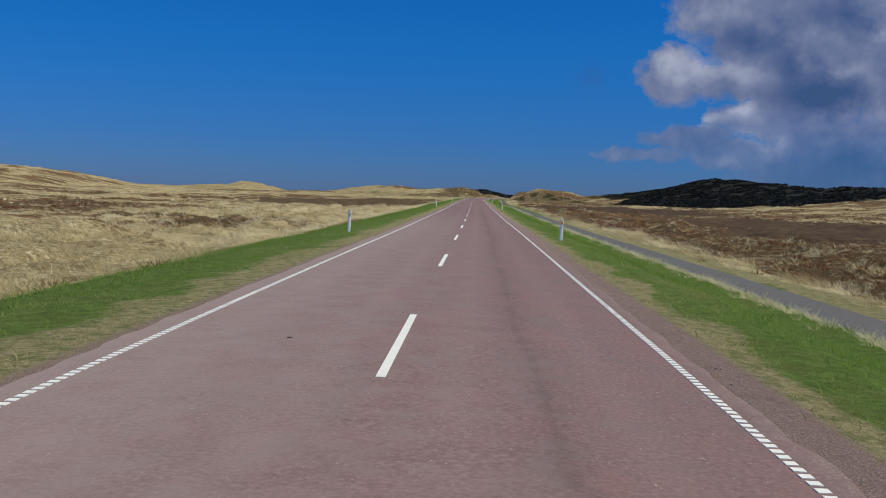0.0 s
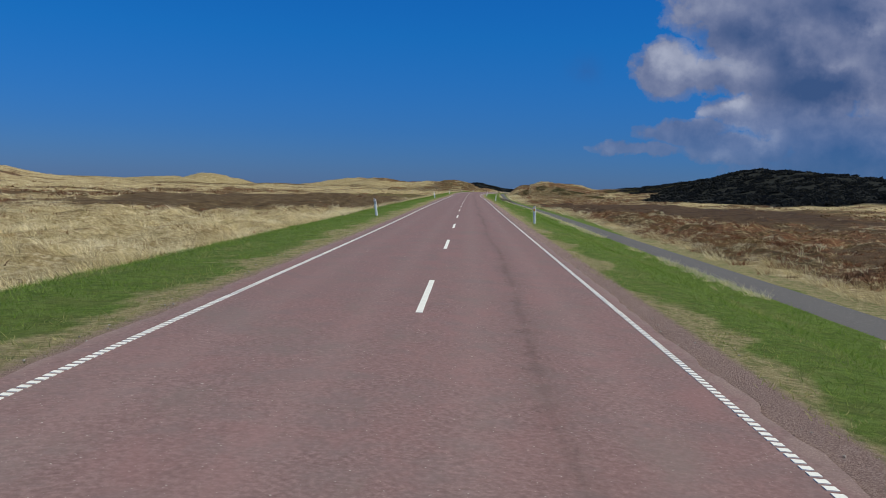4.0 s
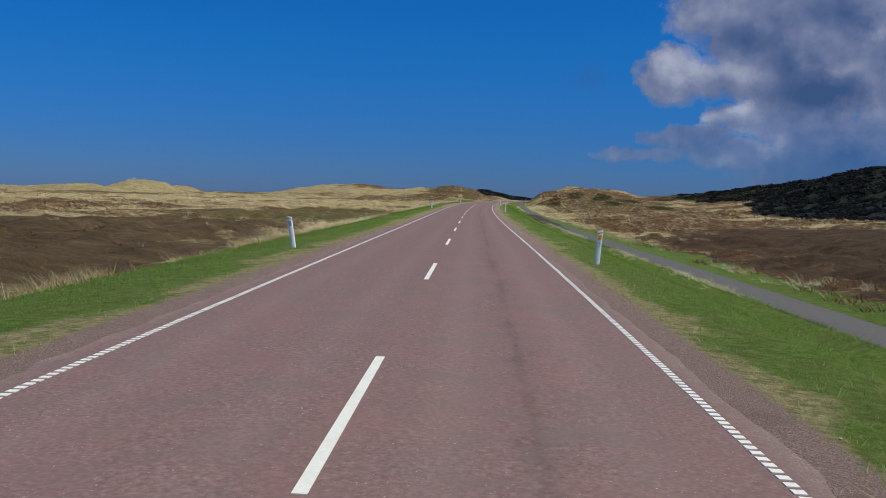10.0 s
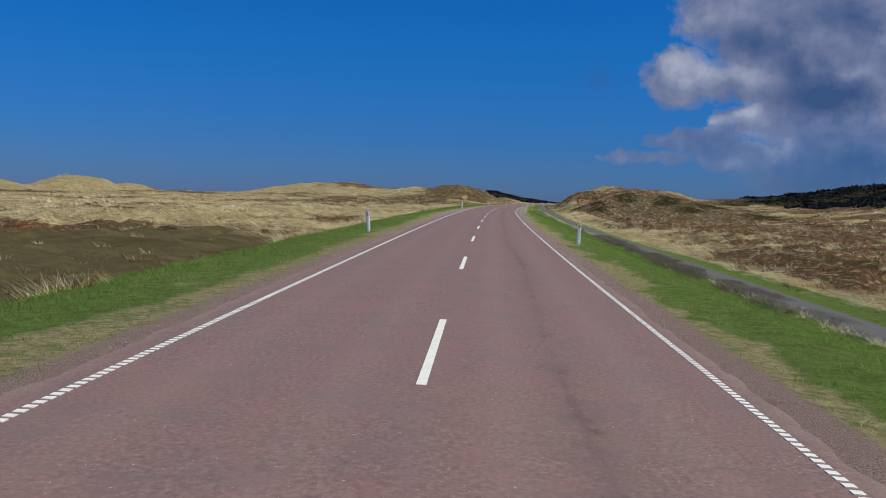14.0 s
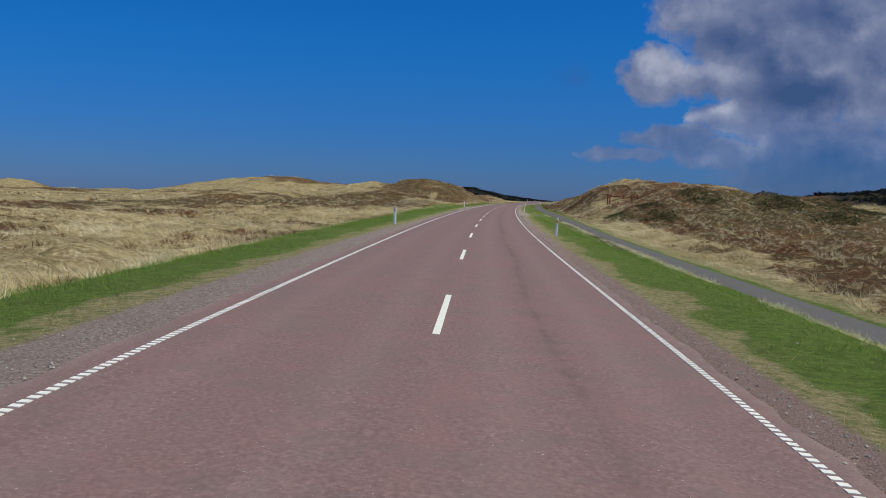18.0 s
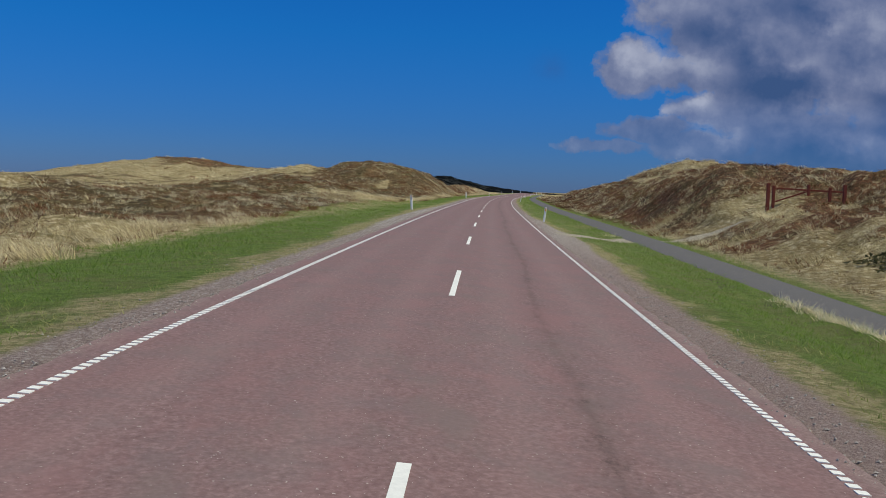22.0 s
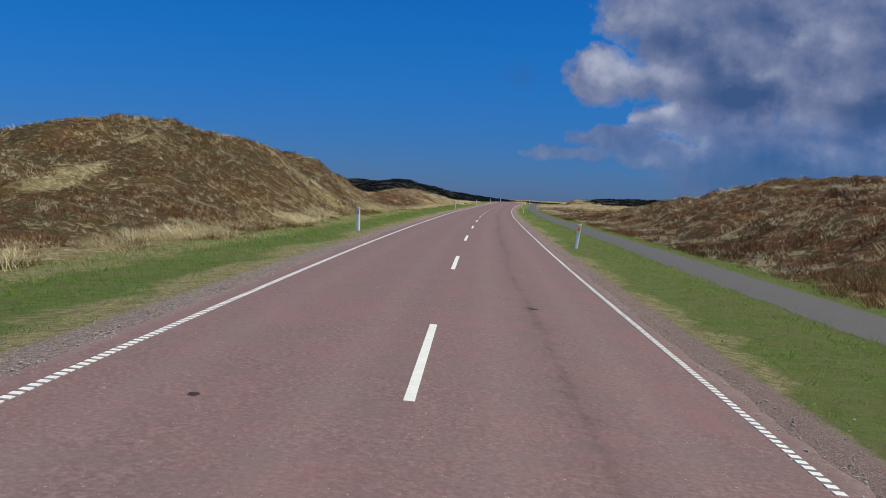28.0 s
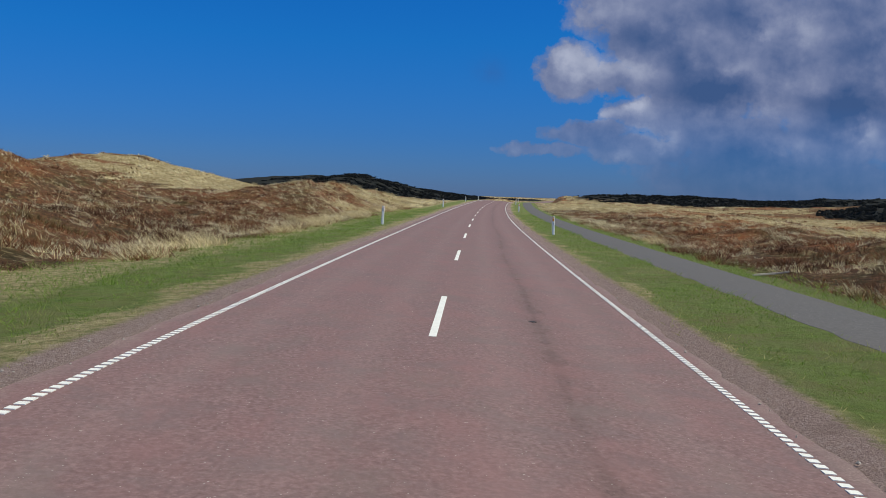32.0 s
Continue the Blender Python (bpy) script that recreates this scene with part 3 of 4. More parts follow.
    bog = ramp(t, bands, [(0.30, (0.050, 0.031, 0.019)), (0.48, (0.112, 0.073, 0.044)), (0.60, (0.155, 0.108, 0.064)), (0.72, (0.29, 0.22, 0.125))])
    bog = mix_col(t, math_node(t, "MULTIPLY", ramp(t, fine, [(0.35, 0.6), (0.6, 0.0)]), 0.8), bog, (0.036, 0.023, 0.014))
    bog = mix_col(t, math_node(t, "MULTIPLY", attr(t, "olive"), ramp(t, mid, [(0.3, 0.6), (0.6, 1.0)]), True), bog, ramp(t, bands, [(0.3, (0.085, 0.075, 0.030)), (0.6, (0.165, 0.145, 0.058))]))
    heather = mix_col(t, math_node(t, "MULTIPLY", attr(t, "moss"), ramp(t, olive, [(0.3, 0.5), (0.6, 1.0)])), heather, ramp(t, fine, [(0.25, (0.030, 0.026, 0.012)), (0.5, (0.095, 0.078, 0.034)), (0.78, (0.20, 0.165, 0.075))]))
    heather = mix_col(t, math_node(t, "MULTIPLY", attr(t, "rust"), ramp(t, fine, [(0.35, 0.2), (0.6, 0.9)])), heather, (0.34, 0.125, 0.048))
    bog = mix_col(t, math_node(t, "MULTIPLY", attr(t, "olive"), -1.0, True), bog, ramp(t, bands, [(0.35, (0.034, 0.022, 0.015)), (0.6, (0.075, 0.047, 0.030))]))
    # blond tufts among the heather, dark and olive ones among the grass
    tuft = noise_tex(t, mapped(t, c, (1, 1, 1), (4.4, 7.1, 0)), 2.6, 4.0, 0.65)
    heather = mix_col(t, ramp(t, tuft, [(0.53, 0.0), (0.61, 0.65)]), heather, straw)
    straw = mix_col(t, ramp(t, olive, [(0.52, 0.0), (0.66, 0.75)]), straw, (0.155, 0.125, 0.045))
    # dark heather tufts; in the hummocks' low spots they also paint shaded gaps
    straw = mix_col(t, ramp(t, tuft, [(0.34, 0.8), (0.42, 0.0)]), straw, heather)
    # gaps between tussocks: their shade is painted in, as dark as old thatch
    straw = mix_col(t, math_node(t, "MULTIPLY", attr(t, "gap_shade"), ramp(t, fine, [(0.3, 0.6), (0.65, 0.2)])), straw, (0.19, 0.14, 0.066))
    heather = mix_col(t, math_node(t, "MULTIPLY", attr(t, "gap_shade"), ramp(t, fine, [(0.3, 0.6), (0.65, 0.2)])), heather, (0.032, 0.020, 0.012))
    ragged = math_node(t, "ADD", attr(t, "heather"), math_node(t, "MULTIPLY", math_node(t, "SUBTRACT", math_node(t, "ADD", mid, tuft), 1.0), 1.3))
    col = mix_col(t, ramp(t, ragged, [(0.38, 0.0), (0.58, 1.0)]), straw, heather)
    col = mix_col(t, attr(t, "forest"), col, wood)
    edge = lambda name, n, k: ramp(t, math_node(t, "ADD", attr(t, name), math_node(t, "MULTIPLY", math_node(t, "SUBTRACT", n, 0.5), k)), [(0.32, 0.0), (0.68, 1.0)])
    col = mix_col(t, edge("verge", mid, 0.9), col, dry)
    col = mix_col(t, attr(t, "bog"), col, bog)
    col = mix_col(t, edge("green", mid, 1.1), col, green)
    col = mix_col(t, edge("gravel", fine, 0.9), col, gravel)
    col = mix_col(t, edge("sand", mid, 0.6), col, sand)
    t.links.new(col, b.inputs["Base Color"])
    b.inputs["Roughness"].default_value = 0.95
    b.inputs["Specular IOR Level"].default_value = 0.1
    wild = math_node(t, "MULTIPLY", math_node(t, "SUBTRACT", 1.0, attr(t, "verge"), True), math_node(t, "SUBTRACT", 1.0, math_node(t, "MULTIPLY", attr(t, "bog"), 0.7), True))
    hummock = math_node(t, "MULTIPLY", math_node(t, "ADD", tuft, math_node(t, "MULTIPLY", mid, 1.5)), math_node(t, "ADD", math_node(t, "MULTIPLY", wild, 3.6), 0.15))
    bump(t, b, math_node(t, "ADD", math_node(t, "ADD", fine, tiny), hummock), 1.0, 0.06)
    return m


GROUND = ground_material()


def blade_material(name, stops, rough=0.75, trans=0.25, spec=0.25):
    m, t, b = material(name)
    geo = t.nodes.new("ShaderNodeNewGeometry")
    tint = attr(t, "tint")
    col = ramp(t, tint, stops)
    isl = geo.outputs["Random Per Island"]
    col = mix_col(t, math_node(t, "MULTIPLY", isl, 0.30), col, tuple(v * 0.65 for v in stops[len(stops) // 2][1]))
    t.links.new(col, b.inputs["Base Color"])
    b.inputs["Roughness"].default_value = rough
    b.inputs["Specular IOR Level"].default_value = spec
    tl = t.nodes.new("ShaderNodeBsdfTranslucent")
    t.links.new(col, tl.inputs[0])
    mx = t.nodes.new("ShaderNodeMixShader")
    mx.inputs[0].default_value = trans
    out = t.nodes["Material Output"]
    t.links.new(b.outputs[0], mx.inputs[1])
    t.links.new(tl.outputs[0], mx.inputs[2])
    t.links.new(mx.outputs[0], out.inputs[0])
    return m


GRASS = blade_material("verge_grass", [(0.0, (0.143, 0.245, 0.036)), (0.35, (0.225, 0.365, 0.060)), (0.65, (0.34, 0.36, 0.115)), (1.0, (0.66, 0.57, 0.28))], 0.75, 0.5)
STRAW = blade_material("bleached_grass", [(0.0, (0.30, 0.235, 0.115)), (0.3, (0.66, 0.545, 0.285)), (0.65, (0.88, 0.77, 0.48)), (1.0, (0.94, 0.87, 0.62))], 0.75, 0.35)
HEATHER = blade_material("heather", [(0.0, (0.062, 0.035, 0.020)), (0.3, (0.165, 0.083, 0.044)), (0.5, (0.29, 0.125, 0.058)), (0.66, (0.140, 0.110, 0.043)), (1.0, (0.35, 0.27, 0.13))], 0.9, 0.2)
# pines coloured dark enough to carry the clouds' shadow as well
PINE_SHADED = blade_material("cloud_shaded_pine", [(0.0, (0.018, 0.021, 0.023)), (0.5, (0.028, 0.031, 0.032)), (1.0, (0.044, 0.045, 0.041))], 1.0, 0.3, 0.0)
SCRUB = blade_material("dead_scrub", [(0.0, (0.115, 0.098, 0.082)), (0.5, (0.22, 0.185, 0.145)), (1.0, (0.50, 0.43, 0.29))], 0.9, 0.35)
CROWBERRY = blade_material("crowberry", [(0.0, (0.055, 0.058, 0.028)), (0.5, (0.100, 0.098, 0.044)), (1.0, (0.20, 0.165, 0.074))], 0.85, 0.4)


def plain(name, col, rough=0.6, var=0.25, scale=14.0, spec=0.4, bumpy=0.15):
    m, t, b = material(name)
    c = obj_coord(t)
    n = noise_tex(t, c, scale, 5.0, 0.65)
    w = noise_tex(t, c, scale * 0.12, 4.0, 0.6)
    k = ramp(t, math_node(t, "ADD", math_node(t, "MULTIPLY", n, 0.6), math_node(t, "MULTIPLY", w, 0.4)),
             [(0.3, tuple(v * (1 - var) for v in col)), (0.55, col), (0.75, tuple(min(1, v * (1 + var * 0.5)) for v in col))])
    t.links.new(k, b.inputs["Base Color"])
    b.inputs["Roughness"].default_value = rough
    b.inputs["Specular IOR Level"].default_value = spec
    if bumpy:
        bump(t, b, n, bumpy, 0.004)
    return m


ROAD_PAINT = plain("road_paint", (0.80, 0.80, 0.75), 0.7, 0.16, 22.0, 0.3, 0.3)
POST_WHITE = plain("post_plastic", (0.87, 0.88, 0.88), 0.45, 0.10, 8.0, 0.5, 0.05)
REFLECT_ORANGE = plain("orange_reflector", (0.75, 0.30, 0.01), 0.25, 0.10, 60.0, 0.6, 0.1)
REFLECT_GREY = plain("grey_reflector", (0.36, 0.39, 0.44), 0.3, 0.12, 60.0, 0.6, 0.1)
POST_RED = plain("post_top_red", (0.60, 0.22, 0.15), 0.5, 0.12, 20.0, 0.4, 0.05)
MARK_BLUE = plain("blue_marking", (0.06, 0.09, 0.20), 0.5, 0.1, 20.0, 0.4, 0.0)
RED_WOOD = plain("red_stained_wood", (0.24, 0.055, 0.032), 0.75, 0.35, 18.0, 0.3, 0.4)
STONE = plain("flint", (0.42, 0.38, 0.34), 0.8, 0.4, 9.0, 0.3, 0.3)

# ---------------------------------------------------------------- ground, one sheet to the horizon
def spread(near, step, far, growth):
    v = list(np.arange(0, near + 1e-6, step))
    while v[-1] < far:
        step *= growth
        v.append(v[-1] + step)
    return np.array(v)


lats = spread(24, 0.5, 2600, 1.046)
lats = np.concatenate([-lats[:0:-1], lats])
rows_s = np.concatenate([np.arange(-60, 0, 3), np.arange(0, 800, 1.0), np.arange(800, 1010, 2), np.arange(1010, 1500, 5), 1500 + np.cumsum(5 * 1.08 ** np.arange(52))])
SS, LL = np.meshgrid(rows_s, lats, indexing="ij")
gx, gy = place(SS, LL)
over = np.maximum(SS - 2590, 0)
gy = gy + over
gz = ground_z(SS, LL)
me = mesh_from("ground", np.stack([gx, gy, gz], -1).reshape(-1, 3), grid_faces(*SS.shape), True)
AL = np.abs(LL)
pin = np.interp(SS, FIELD_S, PATH_IN)
def verge_out(s):
    """Outer edge of the mown verge on the left."""
    return np.interp(s, [380, 450, 520, 580, 650], [9.3, 10.0, 10.2, 9.6, 8.9])


def gravel_width(s, lat):
    """How far the gravel shoulder reaches beyond the asphalt."""
    left = np.interp(s, [-60, 185, 215, 240, 270, 360, 390, 425, 460, 500, 530, 560, 640, 720], [0.15, 0.15, 0.40, 0.35, 0.15, 0.30, 0.95, 0.90, 0.45, 0.45, 0.95, 0.60, 0.40, 0.25])
    right = np.interp(s, [-60, 200, 350, 440, 500, 518, 534, 556, 640, 720], [0.40, 0.35, 0.45, 0.65, 0.70, 1.45, 1.05, 0.45, 0.30, 0.25])
    return np.where(lat < 0, left, right)


gravel_w = gravel_width(SS, LL)
fray = (fbm(SS / 2.2, LL / 0.8, 3, 67) - 0.5) * 2.2
def path_fringe(s):
    """Width of the green strip beyond the cycle path."""
    return np.interp(s, [150, 200, 290, 345, 380, 500, 560], [0.3, 2.6, 2.8, 2.0, 0.7, 0.7, 1.3])


float_attr(me, "gravel", sstep(3.95 + gravel_w, 3.65 + gravel_w, AL))
float_attr(me, "verge", np.where(LL < 0, sstep(verge_out(SS) + 1.3, verge_out(SS) - 0.8, AL), sstep(pin + PATH_W + np.interp(SS, [480, 540], [2.3, 1.3]), pin + PATH_W + 0.6, LL)))
float_attr(me, "green", np.where(LL < 0, sstep(4.0 + gravel_w, 5.2 + gravel_w, AL + fray) * sstep(verge_out(SS) + np.interp(SS, [480, 540], [0.6, -0.6]), verge_out(SS) - np.interp(SS, [480, 540], [1.2, 2.8]), AL + 0.5 * fray), sstep(4.0 + gravel_w, np.interp(SS, [460, 510, 560], [4.8, 4.6, 4.3]) + gravel_w, LL + fray) * sstep(pin + PATH_W + path_fringe(SS), pin + PATH_W + path_fringe(SS) - 0.7, LL + 0.3 * fray)))
float_attr(me, "flint", np.where(LL < 0, np.interp(SS, [370, 400, 470, 500, 520, 570, 640], [0.0, 0.45, 0.3, 0.6, 1.0, 0.9, 0.2]), np.interp(SS, [430, 500, 516, 535, 580], [0.0, 0.3, 0.9, 0.8, 0.1])))
float_attr(me, "dull", 0.12 + sstep(420, 560, SS) * np.where((LL < 0) & (LL > -10), 0.42, 0.6))
float_attr(me, "heather", heather_at(SS, LL))
float_attr(me, "moss", moss_at(SS, LL))
bog, bog_olive = bog_at(SS, LL)
float_attr(me, "gap_shade", 1 - tussock_at(SS, LL))
float_attr(me, "rust", rust_at(SS, LL))
float_attr(me, "bog", bog)
float_attr(me, "olive", bog_olive)
FORESTS = [(570, 130, 200, 58), (405, 107, 112, 45), (810, 165, 190, 95), (300, 210, 190, 80), (1130, -90, 170, 70), (1500, -150, 380, 160), (1190, 140, 150, 125)]


def forest_at(s, lat):
    v = 0.0
    for fs, fl, ls, wl in FORESTS:
        v = np.maximum(v, 1.25 - ((s - fs) / ls) ** 2 - ((lat - fl) / wl) ** 2)
    return sstep(0.15, 0.35, v + (fbm(s / 30, lat / 20, 3, 77) - 0.5) * 0.5)


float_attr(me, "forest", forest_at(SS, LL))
float_attr(me, "sand", track_at(SS, LL))
me.materials.append(GROUND)
ground = tagged(new("ground", me), "rolling heath and dune land of bleached grass and brown heather", "ground", kind="structure")

# ---------------------------------------------------------------- road and cycle path
def strip(name, s, lat, z, mat):
    SS2, LL2 = np.meshgrid(s, np.arange(lat.shape[1]), indexing="ij")
    x, y = place(SS2, lat)
    me = mesh_from(name, np.stack([x, y, z], -1).reshape(-1, 3), grid_faces(*SS2.shape))
    float_attr(me, "lat", lat)
    float_attr(me, "along", SS2)
    me.materials.append(mat)
    return new(name, me)


rs = np.concatenate([np.arange(-60, 0, 2.0), np.arange(0, 760, 0.25), np.arange(760, 1200, 2.0), np.arange(1200, 1700, 10.0)])
lat_row = np.array([-3.66, -3.60, -3.20, -2.4, -1.2, 0.0, 1.2, 2.4, 3.20, 3.64, 3.70])
jag = (fbm(rs / 0.6, rs * 0, 2, 61) - 0.5) * 0.16, (fbm(rs / 0.6, rs * 0 + 9, 2, 62) - 0.5) * 0.18
rl = np.repeat(lat_row[None], len(rs), 0)
rl[:, :2] += jag[0][:, None]
rl[:, -2:] += jag[1][:, None]
rz = road_z(rs)[:, None] + deck(rs[:, None], rl)
rz[:, 0] -= 0.14
rz[:, -1] -= 0.14
road = tagged(strip("road", rs, rl, rz, RED_ASPHALT), "two-lane country road of weathered reddish asphalt", "road", kind="structure")

pl = np.interp(rs, FIELD_S, PATH_IN)[:, None] + np.array([0.0, 0.04, 0.4, 0.8, 1.2, PATH_W - 0.04, PATH_W])[None]
pl[:, 0] += (fbm(rs / 1.0, rs * 0 + 3, 2, 63) - 0.5) * 0.18
pl[:, 1] += (fbm(rs / 1.0, rs * 0 + 3, 2, 63) - 0.5) * 0.18
pz = road_z(rs)[:, None] + ground_rel(rs[:, None], np.repeat(np.interp(rs, FIELD_S, PATH_IN)[:, None] + PATH_W / 2, 7, 1)) + np.array([-0.03, 0.006, 0.014, 0.018, 0.014, 0.006, -0.03])[None]
cycle_path = tagged(strip("pavement", rs, pl, pz, GREY_ASPHALT), "narrow grey asphalt cycle path beside the road", "cycle path", kind="structure")

# ---------------------------------------------------------------- painted lines
def slab(s0, s1, l0, l1, skew=0.0, rise=0.006):
    """Corner points of a thin slab of paint on the carriageway."""
    s = np.array([s0, s0 + skew, s1 + skew, s1] * 2)
    l = np.array([l0, l1, l1, l0] * 2)
    x, y = place(s, l)
    z = road_z(s) + deck(s, l) + np.array([0.0] * 4 + [rise] * 4)
    return np.stack([x, y, z], -1)


SLAB_FACES = np.array([(4, 5, 6, 7), (0, 1, 5, 4), (1, 2, 6, 5), (2, 3, 7, 6), (3, 0, 4, 7)])


def slab_part(name, parent, *a):
    me = mesh_from(name, slab(*a), SLAB_FACES)
    me.materials.append(ROAD_PAINT)
    ob = new(name, me)
    ob.parent = parent
    return ob


for k in range(-3, 66):
    s0 = DASH_START + 15 * k
    slab_part("centre_line_dash", road, s0, s0 + 5.0, -0.052, 0.052)

# ribbed edge lines: a short bar every 16 cm
PITCH, BAR = 0.165, 0.100
for name, mid, skew in (("edge_line_left", -3.195, 0.0), ("edge_line_right", 3.358, 0.0)):
    n = int(1010 / PITCH)
    s0 = -12 + PITCH * np.arange(n)
    near_bars = (s0 > 130) & (s0 < 150)
    rest = s0[~near_bars]
    jit = (vnoise(rest * 7.3, rest * 0, 91) - 0.5) * 0.012
    s = rest[:, None] + np.array([0, skew, BAR + skew, BAR] * 2)[None] + jit[:, None]
    l = np.repeat(mid + np.array([-0.048, 0.048, 0.048, -0.048] * 2)[None], len(rest), 0) + jit[:, None] * 0.5
    x, y = place(s, l)
    z = road_z(s) + deck(s, l) + np.array([-0.002] * 4 + [0.008] * 4)[None]
    faces = (SLAB_FACES[None] + 8 * np.arange(len(rest))[:, None, None]).reshape(-1, 4)
    me = mesh_from(name, np.stack([x, y, z], -1).reshape(-1, 3), faces)
    me.materials.append(ROAD_PAINT)
    line = new(name, me)
    line.parent = road
    tagged(line, "ribbed white thermoplastic edge line", kind="stuff")
    for s1 in s0[near_bars]:
        slab_part("edge_line_bar", road, s1, s1 + BAR, mid - 0.048, mid + 0.048, skew, 0.008)


# ---------------------------------------------------------------- marker posts
def prism(profile, z0, z1_of, taper=0.0):
    """An upright hollow-backed post shell: a plan profile raised to a top that may slope."""
    bm = bmesh.new()
    lo = [bm.verts.new((x, y, z0)) for x, y in profile]
    hi = [bm.verts.new((x * (1 - taper), y * (1 - taper), z1_of(x))) for x, y in profile]
    n = len(profile)
    for i in range(n):
        bm.faces.new((lo[i], lo[(i + 1) % n], hi[(i + 1) % n], hi[i]))
    bm.faces.new(hi)
    bm.faces.new(lo[::-1])
    bmesh.ops.recalc_face_normals(bm, faces=bm.faces)
    return bm


POST_H = 1.10
PLAN = [(x * 1.35, y * 1.2) for x, y in [(-0.060, -0.022), (-0.052, -0.034), (-0.030, -0.042), (0.0, -0.045), (0.030, -0.042), (0.052, -0.034), (0.060, -0.022), (0.060, 0.030), (0.048, 0.036), (-0.048, 0.036), (-0.060, 0.030)]]


def marker_post(side):
    """A slim white plastic roadside post, its top cut aslant towards the road."""
    root = tagged(new("marker_post"), "white plastic roadside marker post with %s reflector on grass verge" % ("orange" if side > 0 else "grey"),
                  "marker post", "marker posts along the road")
    slope = lambda h: (lambda x: h + x * 0.35 * side)
    part("body", prism(PLAN, -0.25, slope(POST_H - 0.085), 0.03), POST_WHITE, root)
    grow = [(x * 1.01, y * 1.01) for x, y in PLAN]
    for name, lo, hi, mat in (("red_band", POST_H - 0.086, POST_H - 0.052, POST_RED), ("cap", POST_H - 0.052, POST_H, POST_WHITE)):
        bm = prism(grow, 0.0, slope(hi))
        for v in bm.verts:
            if v.co.z == 0.0:
                v.co.z = lo + v.co.x * 0.35 * side
        part(name, bm, mat, root)
    z1 = POST_H - 0.135
    hgt = 0.17 if side > 0 else 0.19
    rm = REFLECT_ORANGE if side > 0 else REFLECT_GREY
    bm = box_bm((0.105, 0.012, hgt), (0, -0.0545, z1 - hgt / 2), 0.003)
    for v in bm.verts:
        if v.co.z > z1 - 0.05:
            v.co.z += v.co.x * 0.35 * side
    refl = part("reflector", bm, rm, root, "orange reflector" if side > 0 else "grey reflector")
    if side > 0:
        plate = part("number_label", box_bm((0.10, 0.005, 0.19), (0, -0.0535, z1 - hgt - 0.13), 0.001), POST_WHITE, root, "small white label with blue marks")
        for dx, dz, w, h in ((-0.012, 0.045, 0.05, 0.018), (0.01, 0.012, 0.05, 0.018), (-0.004, -0.022, 0.045, 0.018), (0.0, -0.07, 0.03, 0.016)):
            part("mark", box_bm((w, 0.004, h), (dx, -0.0570, z1 - hgt - 0.13 + dz), 0.0), MARK_BLUE, plate, "dark blue bar")
    return root


posts = {side: marker_post(side) for side in (-1, 1)}
rng = random.Random(5)
# station of the left and of the right post, and how far each stands from the centre line
STATIONS = [(-52.5, -53.0, -5.3, 5.1), (46.8, 48.3, -5.55, 5.25), (146.0, 146.0, -5.25, 5.02), (246.4, 244.6, -5.3, 5.12), (346.4, 346.6, -5.3, 5.13), (443.0, 443.4, -4.86, 4.87),
            (545.0, 543.4, -5.32, 4.77), (643.9, 643.0, -5.06, 4.88), (743.5, 743.5, -5.25, 5.1), (815.0, 815.0, -5.25, 5.1), (880.0, 880.0, -5.25, 5.1), (930.0, 930.0, -5.25, 5.1)]
LEAN = [(0, 0), (2, 1), (-8, -3), (-9, 4), (-5, 1), (-0.5, 2.5), (-3.5, 6.5), (-1, 6.5), (2, -2), (0, 2), (-1, 1), (0, 0)]
for k, (s_left, s_right, l_left, l_right) in enumerate(STATIONS):
    for side in (-1, 1):
        s0, lat = (s_left, l_left) if side < 0 else (s_right, l_right)
        x, y = place(s0, lat)
        z = float(ground_z(np.array([s0]), np.array([lat]))[0])
        head = -math.degrees(float(np.interp(s0, RS, _th)))
        m = pose(float(x), float(y), z, rng.uniform(-2, 2), LEAN[k][side > 0], head + rng.uniform(-6, 6))
        if k == 0:
            posts[side].matrix_basis = m
        else:
            copy_thing(posts[side], m)

# ---------------------------------------------------------------- timber gate on the track over the heath
def beam(p, q, w, d, mat, name, parent):
    p, q = Vector(p), Vector(q)
    v = q - p
    bm = box_bm((w, d, v.length), (0, 0, 0), 0.012)
    bmesh.ops.transform(bm, matrix=Matrix.Translation((p + q) / 2) @ v.to_track_quat("Z", "Y").to_matrix().to_4x4(), verts=bm.verts)
    return part(name, bm, mat, parent)


GATE_S, GATE_LAT, GATE_TURN = 529.6, 19.4, -4.0
x, y = place(GATE_S, GATE_LAT)
gate = tagged(new("gate"), "red-stained timber barrier gate with one rail on a sandy track", "gate")
gz0 = float(ground_z(np.array([GATE_S]), np.array([GATE_LAT]))[0])
gate.matrix_basis = pose(float(x), float(y), gz0, 0, 0, GATE_TURN)
def gate_ground(px):
    """Ground under a post of the gate, in the gate's own frame."""
    return float(ground_z(np.array([GATE_S]), np.array([GATE_LAT + px]))[0]) - gz0


for px, top, w in ((-2.22, 1.36, 0.19), (-1.90, 1.22, 0.16), (1.37, 1.20, 0.16), (2.22, 1.40, 0.19)):
    foot = gate_ground(px) - 0.3
    part("post", box_bm((w, w, top - foot), (px, 0, (top + foot) / 2), 0.02), RED_WOOD, gate)
beam((-1.84, 0, 1.07), (2.14, 0, 0.97), 0.13, 0.10, RED_WOOD, "rail", gate)
beam((-1.84, 0.01, 0.26), (0.06, 0.01, 0.95), 0.11, 0.08, RED_WOOD, "brace", gate)
